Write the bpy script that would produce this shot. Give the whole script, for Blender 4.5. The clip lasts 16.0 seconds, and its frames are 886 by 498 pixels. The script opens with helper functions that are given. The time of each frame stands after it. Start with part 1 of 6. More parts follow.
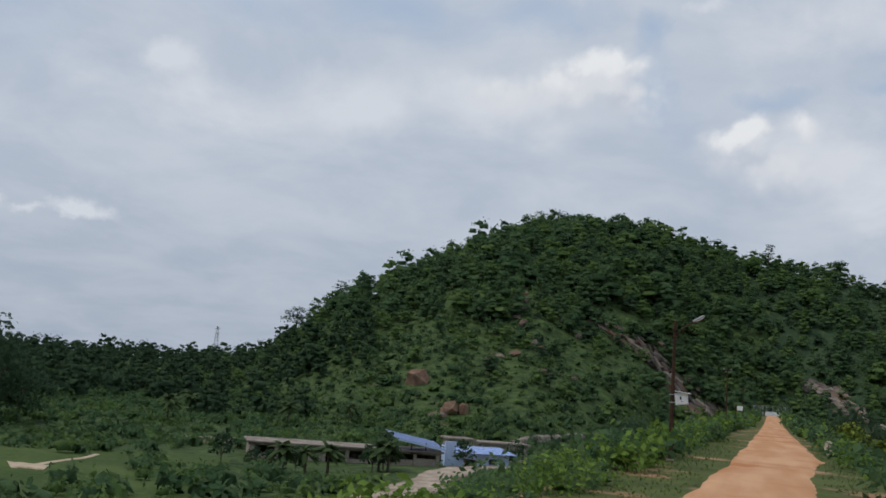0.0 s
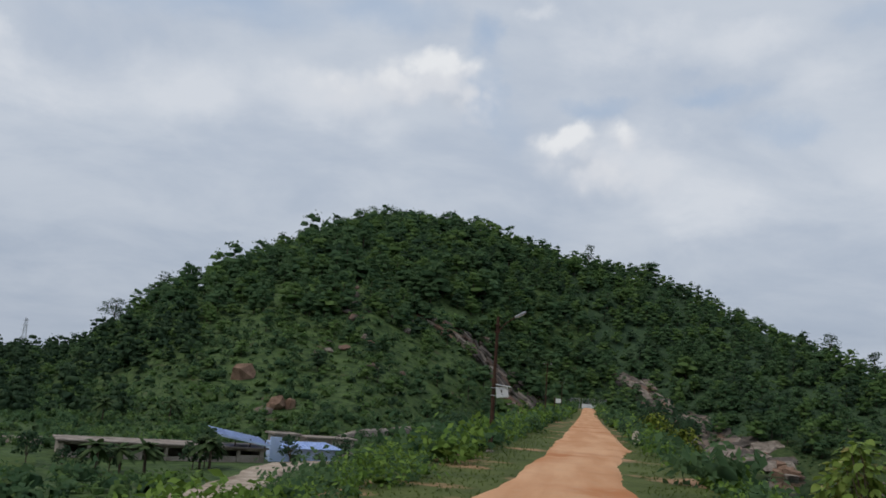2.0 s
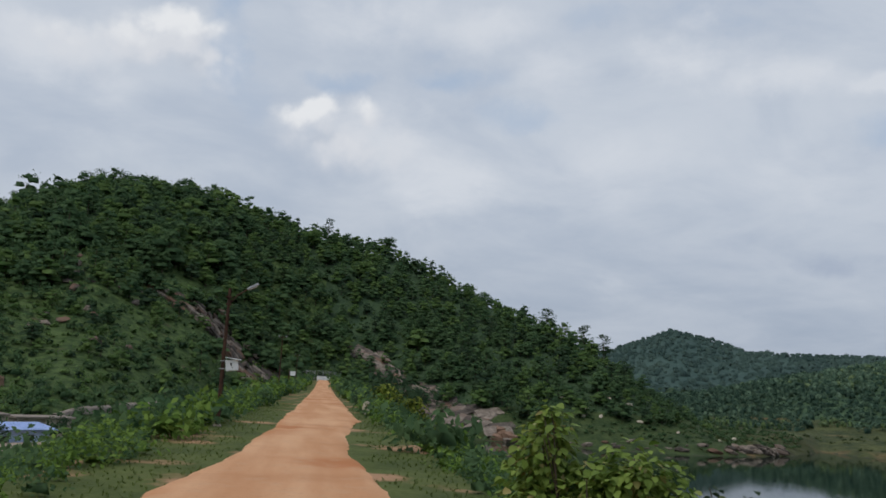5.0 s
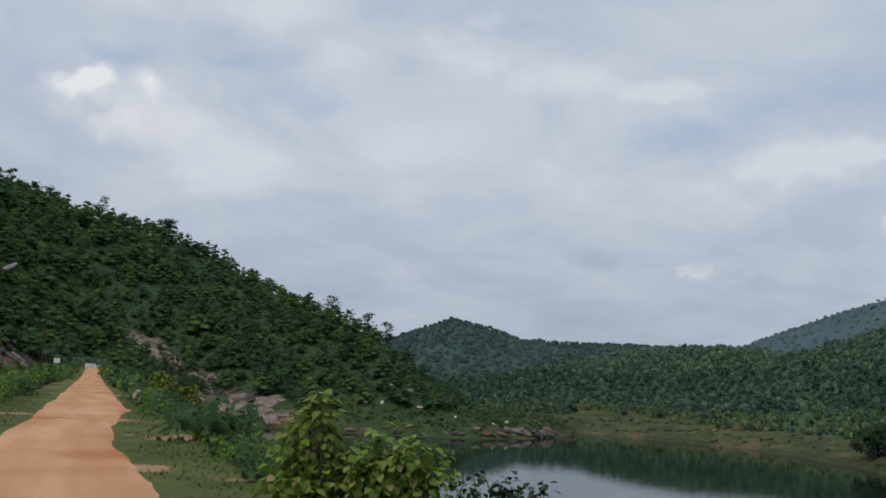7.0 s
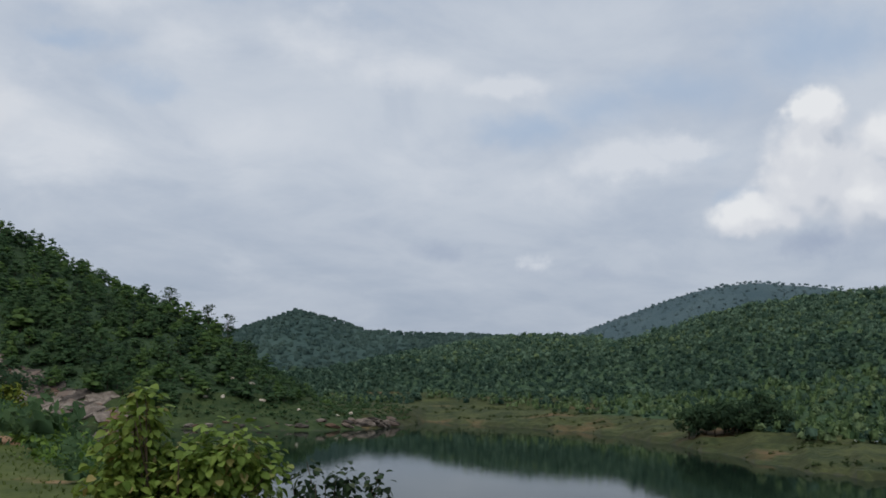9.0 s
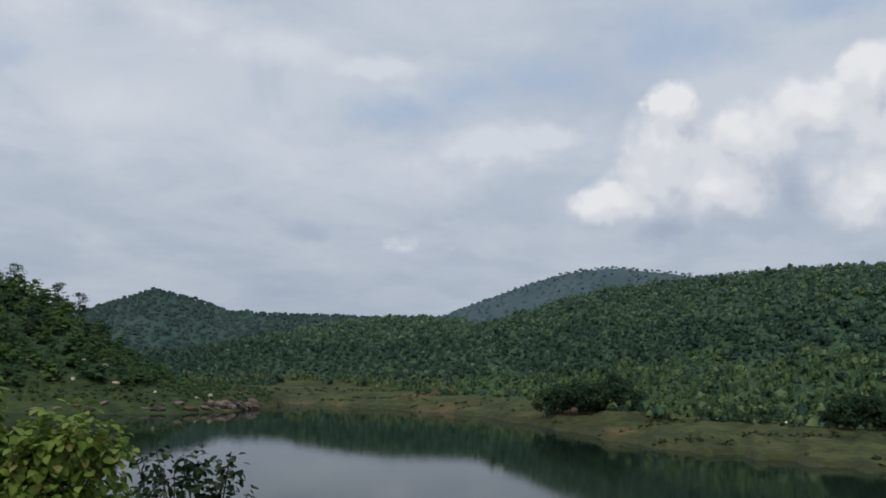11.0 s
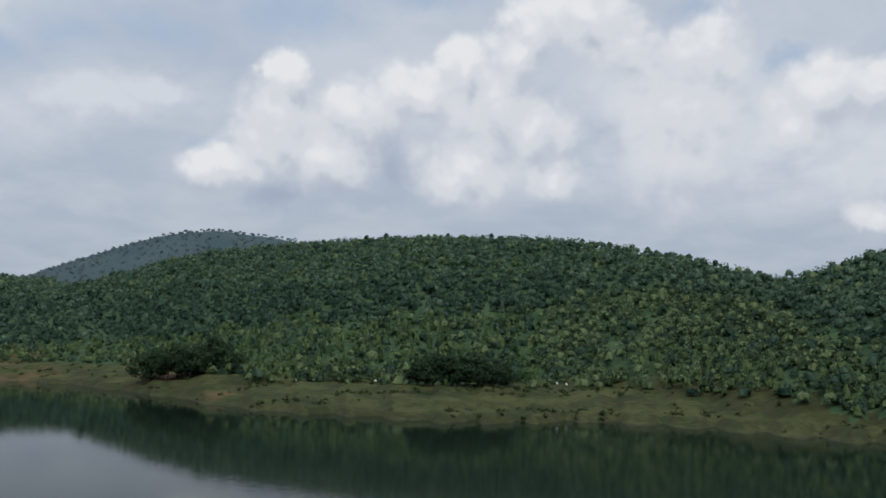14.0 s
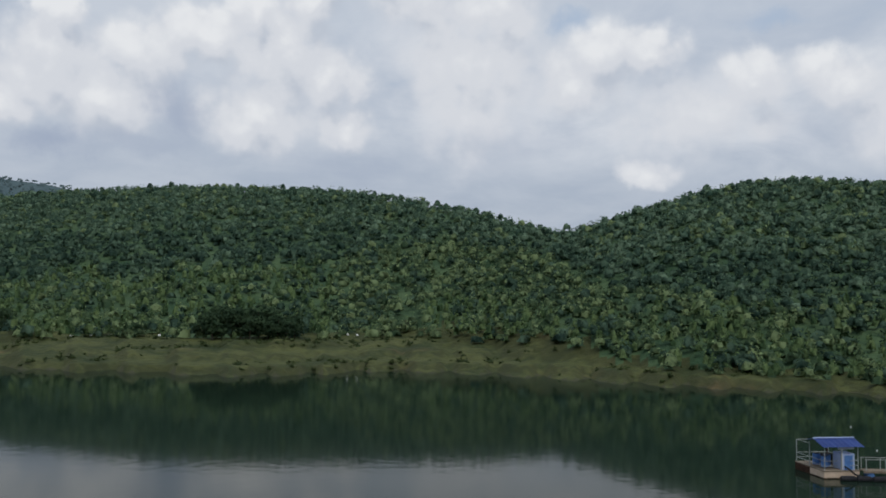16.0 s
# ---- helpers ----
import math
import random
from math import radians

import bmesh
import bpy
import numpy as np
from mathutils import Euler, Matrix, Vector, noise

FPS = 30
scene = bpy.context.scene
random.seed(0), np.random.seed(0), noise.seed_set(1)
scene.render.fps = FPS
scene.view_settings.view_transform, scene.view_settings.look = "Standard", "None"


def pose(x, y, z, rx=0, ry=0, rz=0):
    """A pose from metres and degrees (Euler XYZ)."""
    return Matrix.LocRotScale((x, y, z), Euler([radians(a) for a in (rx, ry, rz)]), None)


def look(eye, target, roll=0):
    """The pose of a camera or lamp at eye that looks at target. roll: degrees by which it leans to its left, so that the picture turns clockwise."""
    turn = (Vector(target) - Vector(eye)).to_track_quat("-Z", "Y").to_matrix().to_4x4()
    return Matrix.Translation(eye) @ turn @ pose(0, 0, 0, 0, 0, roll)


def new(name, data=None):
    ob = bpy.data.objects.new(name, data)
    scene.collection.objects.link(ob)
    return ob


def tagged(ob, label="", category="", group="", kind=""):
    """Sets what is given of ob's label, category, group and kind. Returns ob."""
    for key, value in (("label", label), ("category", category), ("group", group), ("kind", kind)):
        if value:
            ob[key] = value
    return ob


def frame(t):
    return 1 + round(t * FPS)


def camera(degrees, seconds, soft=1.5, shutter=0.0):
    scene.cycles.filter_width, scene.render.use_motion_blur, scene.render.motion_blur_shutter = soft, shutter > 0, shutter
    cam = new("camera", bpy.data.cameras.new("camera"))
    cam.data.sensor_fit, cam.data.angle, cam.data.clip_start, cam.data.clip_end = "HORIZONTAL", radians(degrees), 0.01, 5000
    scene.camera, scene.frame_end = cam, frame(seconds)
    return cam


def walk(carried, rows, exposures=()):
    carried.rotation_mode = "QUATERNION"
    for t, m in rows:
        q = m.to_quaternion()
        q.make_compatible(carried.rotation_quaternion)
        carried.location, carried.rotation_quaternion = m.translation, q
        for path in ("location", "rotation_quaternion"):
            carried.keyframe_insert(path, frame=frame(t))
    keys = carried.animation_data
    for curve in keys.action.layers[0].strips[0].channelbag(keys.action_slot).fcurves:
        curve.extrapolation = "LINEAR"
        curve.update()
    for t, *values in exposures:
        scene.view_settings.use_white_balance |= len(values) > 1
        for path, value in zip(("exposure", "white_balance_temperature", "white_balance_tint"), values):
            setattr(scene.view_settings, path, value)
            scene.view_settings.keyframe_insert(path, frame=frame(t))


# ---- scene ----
# ------------------------------------------------------------ camera
EYE_Z = 14.0          # above the water
ARM = 0.6             # the phone swings round its bearer at arm's length
TURNS = [  # seconds, rx, ry, rz in degrees
    (0.0, 98.92, -4.64, -0.73), (0.5, 99.21, -4.64, -3.46), (1.0, 99.42, -4.51, -6.68), (1.5, 99.41, -4.40, -9.26),
    (2.0, 99.42, -4.31, -11.64), (2.5, 99.29, -4.05, -14.38), (3.0, 99.32, -3.88, -17.02), (3.5, 99.24, -3.74, -19.52),
    (3.7, 99.14, -3.70, -20.50), (5.8, 98.75, -3.43, -31.59), (6.0, 98.74, -3.48, -32.14), (6.5, 98.79, -3.18, -37.81),
    (7.0, 98.75, -3.03, -42.16), (7.5, 98.75, -3.00, -42.34), (8.0, 98.75, -2.96, -42.49), (8.5, 98.65, -2.33, -47.68),
    (8.7, 98.61, -2.03, -49.93), (10.8, 98.08, -1.57, -57.71), (11.0, 97.65, -1.67, -60.69), (11.5, 97.04, -1.80, -66.09),
    (12.0, 97.23, -1.50, -70.43), (12.5, 97.14, -1.34, -74.65), (13.0, 96.97, -1.29, -78.73), (13.5, 96.58, -1.28, -82.35),
    (14.0, 95.94, -1.17, -85.75), (14.5, 95.34, -0.92, -88.74), (15.0, 94.96, -0.63, -91.98), (15.5, 94.24, -0.71, -95.65),
    (16.0, 93.04, -0.63, -99.07)]
cam = camera(53.0, 16.0, soft=1.7)
walk(cam, [(t, pose(ARM * math.sin(radians(-c)), ARM * math.cos(radians(-c)), EYE_Z, a, b, c)) for t, a, b, c in TURNS],
     exposures=[(0, 0.0), (16, 0.0)])


# ------------------------------------------------------------ sky and sun
def node(tree, kind, operation=""):
    n = tree.nodes.new(kind)
    if operation:
        n.operation = operation
    return n


def maths(tree, op, a, b=None, c=None, clamp=False):
    n = tree.nodes.new("ShaderNodeMath")
    n.operation, n.use_clamp = op, clamp
    for i, v in enumerate((a, b, c)):
        if v is None:
            continue
        if isinstance(v, (int, float)):
            n.inputs[i].default_value = v
        else:
            tree.links.new(v, n.inputs[i])
    return n.outputs[0]


def ramp(tree, value, lo, hi, smooth=True):
    n = tree.nodes.new("ShaderNodeMapRange")
    n.interpolation_type = "SMOOTHSTEP" if smooth else "LINEAR"
    tree.links.new(value, n.inputs[0])
    n.inputs[1].default_value, n.inputs[2].default_value = lo, hi
    return n.outputs[0]


def blend(tree, fac, a, b, mode="MIX"):
    n = tree.nodes.new("ShaderNodeMix")
    n.data_type, n.blend_type = "RGBA", mode
    for sock, v in ((n.inputs[0], fac), (n.inputs[6], a), (n.inputs[7], b)):
        if isinstance(v, (int, float)):
            sock.default_value = v
        elif isinstance(v, tuple):
            sock.default_value = (*v, 1)
        else:
            tree.links.new(v, sock)
    return n.outputs[2]


def heading(az, el):
    a, e = radians(az), radians(el)
    return (math.sin(a) * math.cos(e), math.cos(a) * math.cos(e), math.sin(e))


SUN_AZ, SUN_EL = -100.0, 60.0
# the sky over the valley; rows: azimuth, elevation, half width, half height in degrees, strength
GAPS_NORTH = [(-13.7, 22.6, 7, 2.2, 0.6), (-4.4, 23.2, 9, 2.4, 0.8), (5, 23.8, 6, 2, 0.8), (13.6, 19.2, 2.4, 3.2, 0.8), (12.6, 22.6, 2.2, 2, 0.9), (14.8, 17.0, 1.8, 2.4, 0.4),
              (20.4, 19.0, 3.2, 0.9, 0.75), (27.8, 19.3, 3.8, 1.2, 0.85), (32.4, 17.6, 3, 1.2, 0.65), (37.5, 23.5, 3, 1.6, 0.5), (-27, 20, 5, 5, 0.4)]
GAPS_EAST = [(57, 15.8, 5.2, 1.7, 0.9), (62, 17.4, 6, 2.0, 0.8), (67.5, 18.6, 6, 2.3, 0.8), (70.6, 11.6, 2.4, 1.0, 0.6), (75.5, 20.6, 6.5, 2.8, 0.95), (84, 22.2, 6, 1.8, 0.95),
             (106.6, 17.0, 1.7, 1.0, 0.85), (101.5, 20.6, 3.4, 0.9, 0.8), (70, 14.2, 2.5, 0.8, 0.3), (120, 16.8, 3, 0.8, 0.7)]
BANKS_NORTH = [(-18.7, 18.4, 3.0, 1.6, 0.85), (-15.5, 16.4, 9, 2.6, 0.7), (-23.5, 17, 4, 3, 0.45), (-7, 17.6, 9, 3.0, 0.65), (-22.3, 8.9, 2.4, 0.75, 0.95), (-25.3, 8.7, 1.6, 0.5, 0.6),
               (-27.2, 9, 1, 0.8, 0.6), (2, 18.4, 8, 2.6, 0.7), (6, 16.2, 4, 2.4, 0.4), (16.2, 24.2, 2, 0.8, 0.6), (22.3, 22.8, 7, 2.2, 0.65), (30, 22.4, 7, 2.0, 0.62),
               (34.2, 20.4, 5, 2.4, 0.5), (23.5, 15.6, 6.5, 3.2, 0.62), (27.5, 12.8, 7, 3.4, 0.6), (38, 14.5, 10, 4, 0.42), (38.6, 6.4, 3, 1.2, 0.3)]
BANKS_EAST = [(43.6, 21, 6, 2.2, 0.7), (43.5, 23.6, 3, 1.2, 0.5), (49, 19.8, 6, 1.8, 0.6), (55.3, 18.9, 4.4, 1.3, 0.75), (50, 14, 8, 3, 0.36), (63.8, 13.9, 5.5, 1.8, 0.8), (67.4, 14.9, 4, 1.1, 0.75),
              (60, 12.2, 6, 2, 0.45), (57.1, 7.8, 1.3, 0.8, 0.5), (99, 14, 9, 6, 0.85), (107, 12, 9, 5, 0.8), (118, 11, 9, 5, 0.8), (128, 12, 8, 6, 0.8), (88, 13, 6, 5, 0.5)]
HEAPS_NORTH = [(10.1, 20.6, 2.4, 1.5, 0.85), (7.4, 19.7, 3.0, 1.5, 0.6), (12.0, 18.9, 2.2, 1.7, 0.5), (3.6, 18.8, 4, 1.5, 0.35), (18.5, 16.6, 2.2, 1.0, 0.75), (21.8, 17.0, 1.7, 1.0, 0.5),
               (21.5, 15.2, 5, 2.0, 0.4)]
HEAPS_EAST = [(75.3, 16.5, 1.5, 1.6, 1.0), (74.6, 13.6, 2.9, 2.8, 0.9), (71.6, 11.0, 2.8, 1.6, 0.9), (78, 11.8, 3.6, 2.6, 1.0), (80, 14.2, 3.2, 2.5, 0.9), (83.5, 16, 2.6, 2.1, 1.0),
              (86.8, 17.4, 1.9, 1.9, 1.0), (89.8, 18.6, 2.0, 1.8, 1.0), (88.5, 15.4, 3.2, 3.0, 1.0), (91.4, 13.8, 2.4, 2.2, 1.0), (92.5, 10.7, 2.1, 1.5, 0.9), (87, 11.2, 4, 2.5, 0.9),
              (91.5, 20.3, 2.6, 1.6, 1.0), (95, 20.2, 2.8, 2.2, 1.0), (97.3, 18.6, 2.8, 2.4, 0.95)]
HEAPS_FAR_EAST = [(102.5, 18.4, 3.0, 2.2, 0.9), (100.5, 14.4, 5, 4, 0.7), (109.2, 15.9, 2.4, 1.8, 0.95), (112.6, 15.1, 2.2, 1.7, 0.9), (107.5, 14, 4, 2.5, 0.75), (118.4, 13.5, 2.8, 1.8, 0.85),
                  (119, 10.6, 2.2, 1.3, 0.6), (123.6, 13.2, 2.6, 1.9, 0.85), (112.4, 8.0, 2.2, 0.95, 0.85), (101, 10.8, 4, 3, 0.5), (127, 11, 4, 3, 0.7), (114.5, 11.4, 5, 3, 0.5)]
SHADES = [(52.3, 8.4, 2.6, 1.1, 0.65), (62.6, 7.2, 2.4, 0.9, 0.5), (56.7, 7.3, 1.6, 0.6, 0.3), (75.3, 8.7, 3.4, 1.2, 1.0), (82.6, 11.2, 2.8, 2.8, 0.85), (79.5, 9.2, 4, 1.0, 0.55), (121, 10, 5, 2.5, 0.35),
          (103, 9.6, 8, 2.2, 0.4), (93, 8.3, 6, 1.3, 0.5), (46, 9, 8, 2, 0.2)]


def patch_field(t, way, rows, soft=True):
    """How strongly the patches of a list cover a direction, given as azimuth and elevation."""
    total = None
    for az, el, w, h, s in rows:
        at = node(t, "ShaderNodeVectorMath", operation="MULTIPLY_ADD")
        t.links.new(way, at.inputs[0])
        at.inputs[1].default_value, at.inputs[2].default_value = (1 / w, 1 / h, 0), (-az / w, -el / h, 0)
        far = node(t, "ShaderNodeVectorMath", operation="LENGTH")
        t.links.new(at.outputs[0], far.inputs[0])
        if soft:
            one = node(t, "ShaderNodeMapRange")
            one.interpolation_type = "SMOOTHSTEP"
            t.links.new(far.outputs["Value"], one.inputs[0])
            for k, v in ((1, 1.25), (2, 0.0), (3, 0.0), (4, s)):
                one.inputs[k].default_value = v
            total = one.outputs[0] if total is None else maths(t, "SMOOTH_MAX", total, one.outputs[0], 0.25)
        else:
            v = maths(t, "MULTIPLY_ADD", far.outputs["Value"], -0.8 * s, s)
            total = v if total is None else maths(t, "SMOOTH_MAX", total, v, 0.22)
    return total


def ruffle(t, way, at, scale, detail, amount, rough=0.55):
    """A direction shifted by noise, in degrees."""
    n = node(t, "ShaderNodeTexNoise")
    t.links.new(way, n.inputs["Vector"])
    n.inputs["Scale"].default_value, n.inputs["Detail"].default_value, n.inputs["Roughness"].default_value = scale, detail, rough
    off = node(t, "ShaderNodeVectorMath", operation="MULTIPLY_ADD")
    t.links.new(n.outputs["Color"], off.inputs[0])
    off.inputs[1].default_value, off.inputs[2].default_value = (*amount, 0), (-amount[0] / 2, -amount[1] / 2, 0)
    out = node(t, "ShaderNodeVectorMath", operation="ADD")
    t.links.new(at, out.inputs[0])
    t.links.new(off.outputs[0], out.inputs[1])
    return out.outputs[0]


def heap_group():
    """How dense the cumulus is in a direction: rounded heads with billows."""
    g = bpy.data.node_groups.new("cumulus", "ShaderNodeTree")
    g.interface.new_socket("way", in_out="INPUT", socket_type="NodeSocketVector")
    g.interface.new_socket("at", in_out="INPUT", socket_type="NodeSocketVector")
    g.interface.new_socket("density", in_out="OUTPUT", socket_type="NodeSocketFloat")
    i, o = g.nodes.new("NodeGroupInput"), g.nodes.new("NodeGroupOutput")
    bent = ruffle(g, i.outputs[0], i.outputs[1], 13, 5, (4.2, 3.4))
    d = patch_field(g, bent, HEAPS_NORTH + HEAPS_EAST + HEAPS_FAR_EAST, False)
    vor = node(g, "ShaderNodeTexVoronoi")
    vor.feature = "SMOOTH_F1"
    g.links.new(i.outputs[0], vor.inputs["Vector"])
    vor.inputs["Scale"].default_value, vor.inputs["Detail"].default_value, vor.inputs["Smoothness"].default_value = 26, 2.5, 0.3
    n = node(g, "ShaderNodeTexNoise")
    g.links.new(i.outputs[0], n.inputs["Vector"])
    n.inputs["Scale"].default_value, n.inputs["Detail"].default_value, n.inputs["Roughness"].default_value = 40, 6, 0.6
    w = maths(g, "ADD", maths(g, "MULTIPLY_ADD", vor.outputs["Distance"], -0.42, 0.17), maths(g, "MULTIPLY_ADD", n.outputs[0], 0.26, -0.13))
    w = maths(g, "MULTIPLY", w, ramp(g, d, -0.05, 0.6, False))
    g.links.new(maths(g, "ADD", d, w), o.inputs[0])
    return g


def make_world():
    w = bpy.data.worlds.new("sky")
    scene.world = w
    w.use_nodes = True
    t = w.node_tree
    t.nodes.clear()
    sky = node(t, "ShaderNodeTexSky")
    sky.sky_type, sky.sun_disc = "NISHITA", False
    sky.sun_elevation, sky.sun_rotation = radians(SUN_EL), radians(SUN_AZ)
    sky.air_density, sky.dust_density = 1.2, 2.5
    blue = node(t, "ShaderNodeVectorMath", operation="SCALE")
    t.links.new(sky.outputs[0], blue.inputs[0])
    blue.inputs["Scale"].default_value = 0.10
    way = node(t, "ShaderNodeTexCoord").outputs["Generated"]
    xyz = node(t, "ShaderNodeSeparateXYZ")
    t.links.new(way, xyz.inputs[0])
    z = maths(t, "MAXIMUM", xyz.outputs[2], 0.0)
    at = node(t, "ShaderNodeCombineXYZ")
    t.links.new(maths(t, "MULTIPLY", maths(t, "ARCTAN2", xyz.outputs[0], xyz.outputs[1]), 180 / math.pi), at.inputs[0])
    t.links.new(maths(t, "MULTIPLY", maths(t, "ARCSINE", xyz.outputs[2]), 180 / math.pi), at.inputs[1])
    at = at.outputs[0]
    flat = node(t, "ShaderNodeVectorMath", operation="SCALE")
    t.links.new(way, flat.inputs[0])
    t.links.new(maths(t, "DIVIDE", 1.0, maths(t, "ADD", z, 0.22)), flat.inputs["Scale"])
    n = node(t, "ShaderNodeTexNoise")
    t.links.new(flat.outputs[0], n.inputs["Vector"])
    n.inputs["Scale"].default_value, n.inputs["Detail"].default_value, n.inputs["Roughness"].default_value = 2.6, 8, 0.58
    n.inputs["Distortion"].default_value = 0.3
    # a veil of thin stratus, open towards the zenith
    grey = blend(t, ramp(t, n.outputs[0], 0.34, 0.68), (0.44, 0.50, 0.595), (0.55, 0.60, 0.67))
    low = blend(t, ramp(t, z, 0.0, 0.30), (0.315, 0.372, 0.465), grey)
    gap = blend(t, 0.75, blue.outputs[0], (0.405, 0.525, 0.70))
    open_sky = ramp(t, maths(t, "SUBTRACT", maths(t, "MULTIPLY", z, 0.9), n.outputs[0]), -0.12, 0.25)
    c = blend(t, open_sky, low, gap)
    bent = ruffle(t, way, at, 11, 8, (7.5, 4), 0.62)
    bank = maths(t, "MULTIPLY", patch_field(t, bent, BANKS_NORTH + BANKS_EAST), maths(t, "MULTIPLY_ADD", n.outputs[0], 4.4, -0.75), clamp=True)
    c = blend(t, bank, c, (0.71, 0.735, 0.775))
    c = blend(t, maths(t, "MULTIPLY", patch_field(t, bent, GAPS_NORTH + GAPS_EAST), 0.85, clamp=True), c, gap)
    # cumulus, white where it stands free above and grey where more cloud lies over it
    g = heap_group()
    here = node(t, "ShaderNodeGroup")
    here.node_tree = g
    over = node(t, "ShaderNodeGroup")
    over.node_tree = g
    for ob, shift_way, shift_at in ((here, (0, 0, 0), (0, 0, 0)), (over, (-0.008, 0.005, 0.029), (-0.6, 1.7, 0))):
        for k, (src, by) in enumerate(((way, shift_way), (at, shift_at))):
            move = node(t, "ShaderNodeVectorMath", operation="ADD")
            t.links.new(src, move.inputs[0])
            move.inputs[1].default_value = by
            t.links.new(move.outputs[0], ob.inputs[k])
    d = here.outputs[0]
    lit = maths(t, "SUBTRACT", d, over.outputs[0])
    body = blend(t, ramp(t, lit, -0.55, 0.02), (0.50, 0.545, 0.62), (0.70, 0.72, 0.76))
    body = blend(t, ramp(t, lit, 0.04, 0.58), body, (0.85, 0.86, 0.87))
    c = blend(t, maths(t, "MULTIPLY", ramp(t, d, -0.02, 0.28), 0.93), c, body)
    c = blend(t, maths(t, "MULTIPLY", patch_field(t, bent, SHADES), 0.85), c, (0.33, 0.39, 0.51))
    back = node(t, "ShaderNodeBackground")
    t.links.new(c, back.inputs[0])
    back.inputs[1].default_value = 1.0
    out = node(t, "ShaderNodeOutputWorld")
    t.links.new(back.outputs[0], out.inputs[0])


make_world()
sun = new("sun", bpy.data.lights.new("sun", "SUN"))
sun.data.energy, sun.data.angle, sun.data.color = 1.3, radians(40), (1.0, 0.95, 0.87)
sun.matrix_world = look((0, 0, 300), tuple(Vector((0, 0, 300)) - Vector(heading(SUN_AZ, SUN_EL))))


# ------------------------------------------------------------ materials
def material(name, dark, light, scale=1.0, rough=0.8, fine=None, bump=0.3, third=None, third_at=(0.55, 0.7), island=0.0, spec=0.08, leaf=0.0,
             detail=8, scarp=None):
    """Two noise scales over a dark and a light base colour, a third colour in patches, fine relief."""
    m = bpy.data.materials.new(name)
    m.use_nodes = True
    t = m.node_tree
    p = t.nodes["Principled BSDF"]
    pos = node(t, "ShaderNodeNewGeometry")
    n1 = node(t, "ShaderNodeTexNoise")
    t.links.new(pos.outputs["Position"], n1.inputs["Vector"])
    n1.inputs["Scale"].default_value, n1.inputs["Detail"].default_value = scale, detail
    n2 = node(t, "ShaderNodeTexNoise")
    t.links.new(pos.outputs["Position"], n2.inputs["Vector"])
    n2.inputs["Scale"].default_value, n2.inputs["Detail"].default_value = fine or scale * 9, 6
    v = maths(t, "ADD", maths(t, "MULTIPLY", n1.outputs[0], 0.6), maths(t, "MULTIPLY", n2.outputs[0], 0.4))
    if island:
        v = maths(t, "ADD", v, maths(t, "MULTIPLY_ADD", pos.outputs["Random Per Island"], island, -island / 2))
    c = blend(t, ramp(t, v, 0.33, 0.67), dark, light)
    if third:
        n3 = node(t, "ShaderNodeTexNoise")
        t.links.new(pos.outputs["Position"], n3.inputs["Vector"])
        n3.inputs["Scale"].default_value, n3.inputs["Detail"].default_value = scale * 0.37, 7
        c = blend(t, ramp(t, n3.outputs[0], *third_at), c, third)
    if scarp:                      # dark tint on the steep broken edges: eroded earth plus painted hummock shade
        up = node(t, "ShaderNodeSeparateXYZ")
        t.links.new(pos.outputs["Normal"], up.inputs[0])
        c = blend(t, maths(t, "MULTIPLY", ramp(t, maths(t, "ADD", up.outputs[2], maths(t, "MULTIPLY_ADD", n2.outputs[0], 0.12, -0.06)), 0.988, 0.94), 0.6), c, scarp)
    t.links.new(c, p.inputs["Base Color"])
    p.inputs["Roughness"].default_value = rough
    p.inputs["Specular IOR Level"].default_value = spec
    if bump:
        b = node(t, "ShaderNodeBump")
        b.inputs["Strength"].default_value, b.inputs["Distance"].default_value = bump, 0.4 / (fine or scale * 9)
        t.links.new(n2.outputs[0], b.inputs["Height"])
        t.links.new(b.outputs[0], p.inputs["Normal"])
    if leaf:
        tr = node(t, "ShaderNodeBsdfTranslucent")
        t.links.new(c, tr.inputs[0])
        mx = node(t, "ShaderNodeMixShader")
        mx.inputs[0].default_value = leaf
        t.links.new(p.outputs[0], mx.inputs[1])
        t.links.new(tr.outputs[0], mx.inputs[2])
        t.links.new(mx.outputs[0], t.nodes["Material Output"].inputs[0])
    return m


M_FOREST_FLOOR = material("forest_floor", (0.024, 0.046, 0.024), (0.056, 0.090, 0.042), 0.2, fine=1.1, bump=1.0)
M_SCRUB = material("scrub_ground", (0.026, 0.048, 0.017), (0.082, 0.122, 0.040), 0.45, fine=1.3, third=(0.10, 0.08, 0.045), third_at=(0.64, 0.76), bump=1.0)
M_MEADOW = material("meadow", (0.046, 0.076, 0.020), (0.082, 0.118, 0.032), 0.15, fine=1.5, bump=1.0)
M_VERGE = material("verge_grass", (0.050, 0.068, 0.019), (0.098, 0.118, 0.034), 0.7, fine=7, third=(0.36, 0.21, 0.12), third_at=(0.55, 0.64), bump=0.8)
M_FOOT = material("foot_grass", (0.026, 0.046, 0.018), (0.064, 0.088, 0.032), 0.2, fine=0.9, bump=1.0)
M_BANK = material("bank_grass", (0.030, 0.044, 0.018), (0.092, 0.102, 0.038), 0.10, fine=0.5, third=(0.15, 0.10, 0.050), third_at=(0.58, 0.70), bump=1.0, scarp=(0.046, 0.050, 0.022))
M_BED = material("lake_bed", (0.04, 0.045, 0.025), (0.07, 0.07, 0.04), 0.2)


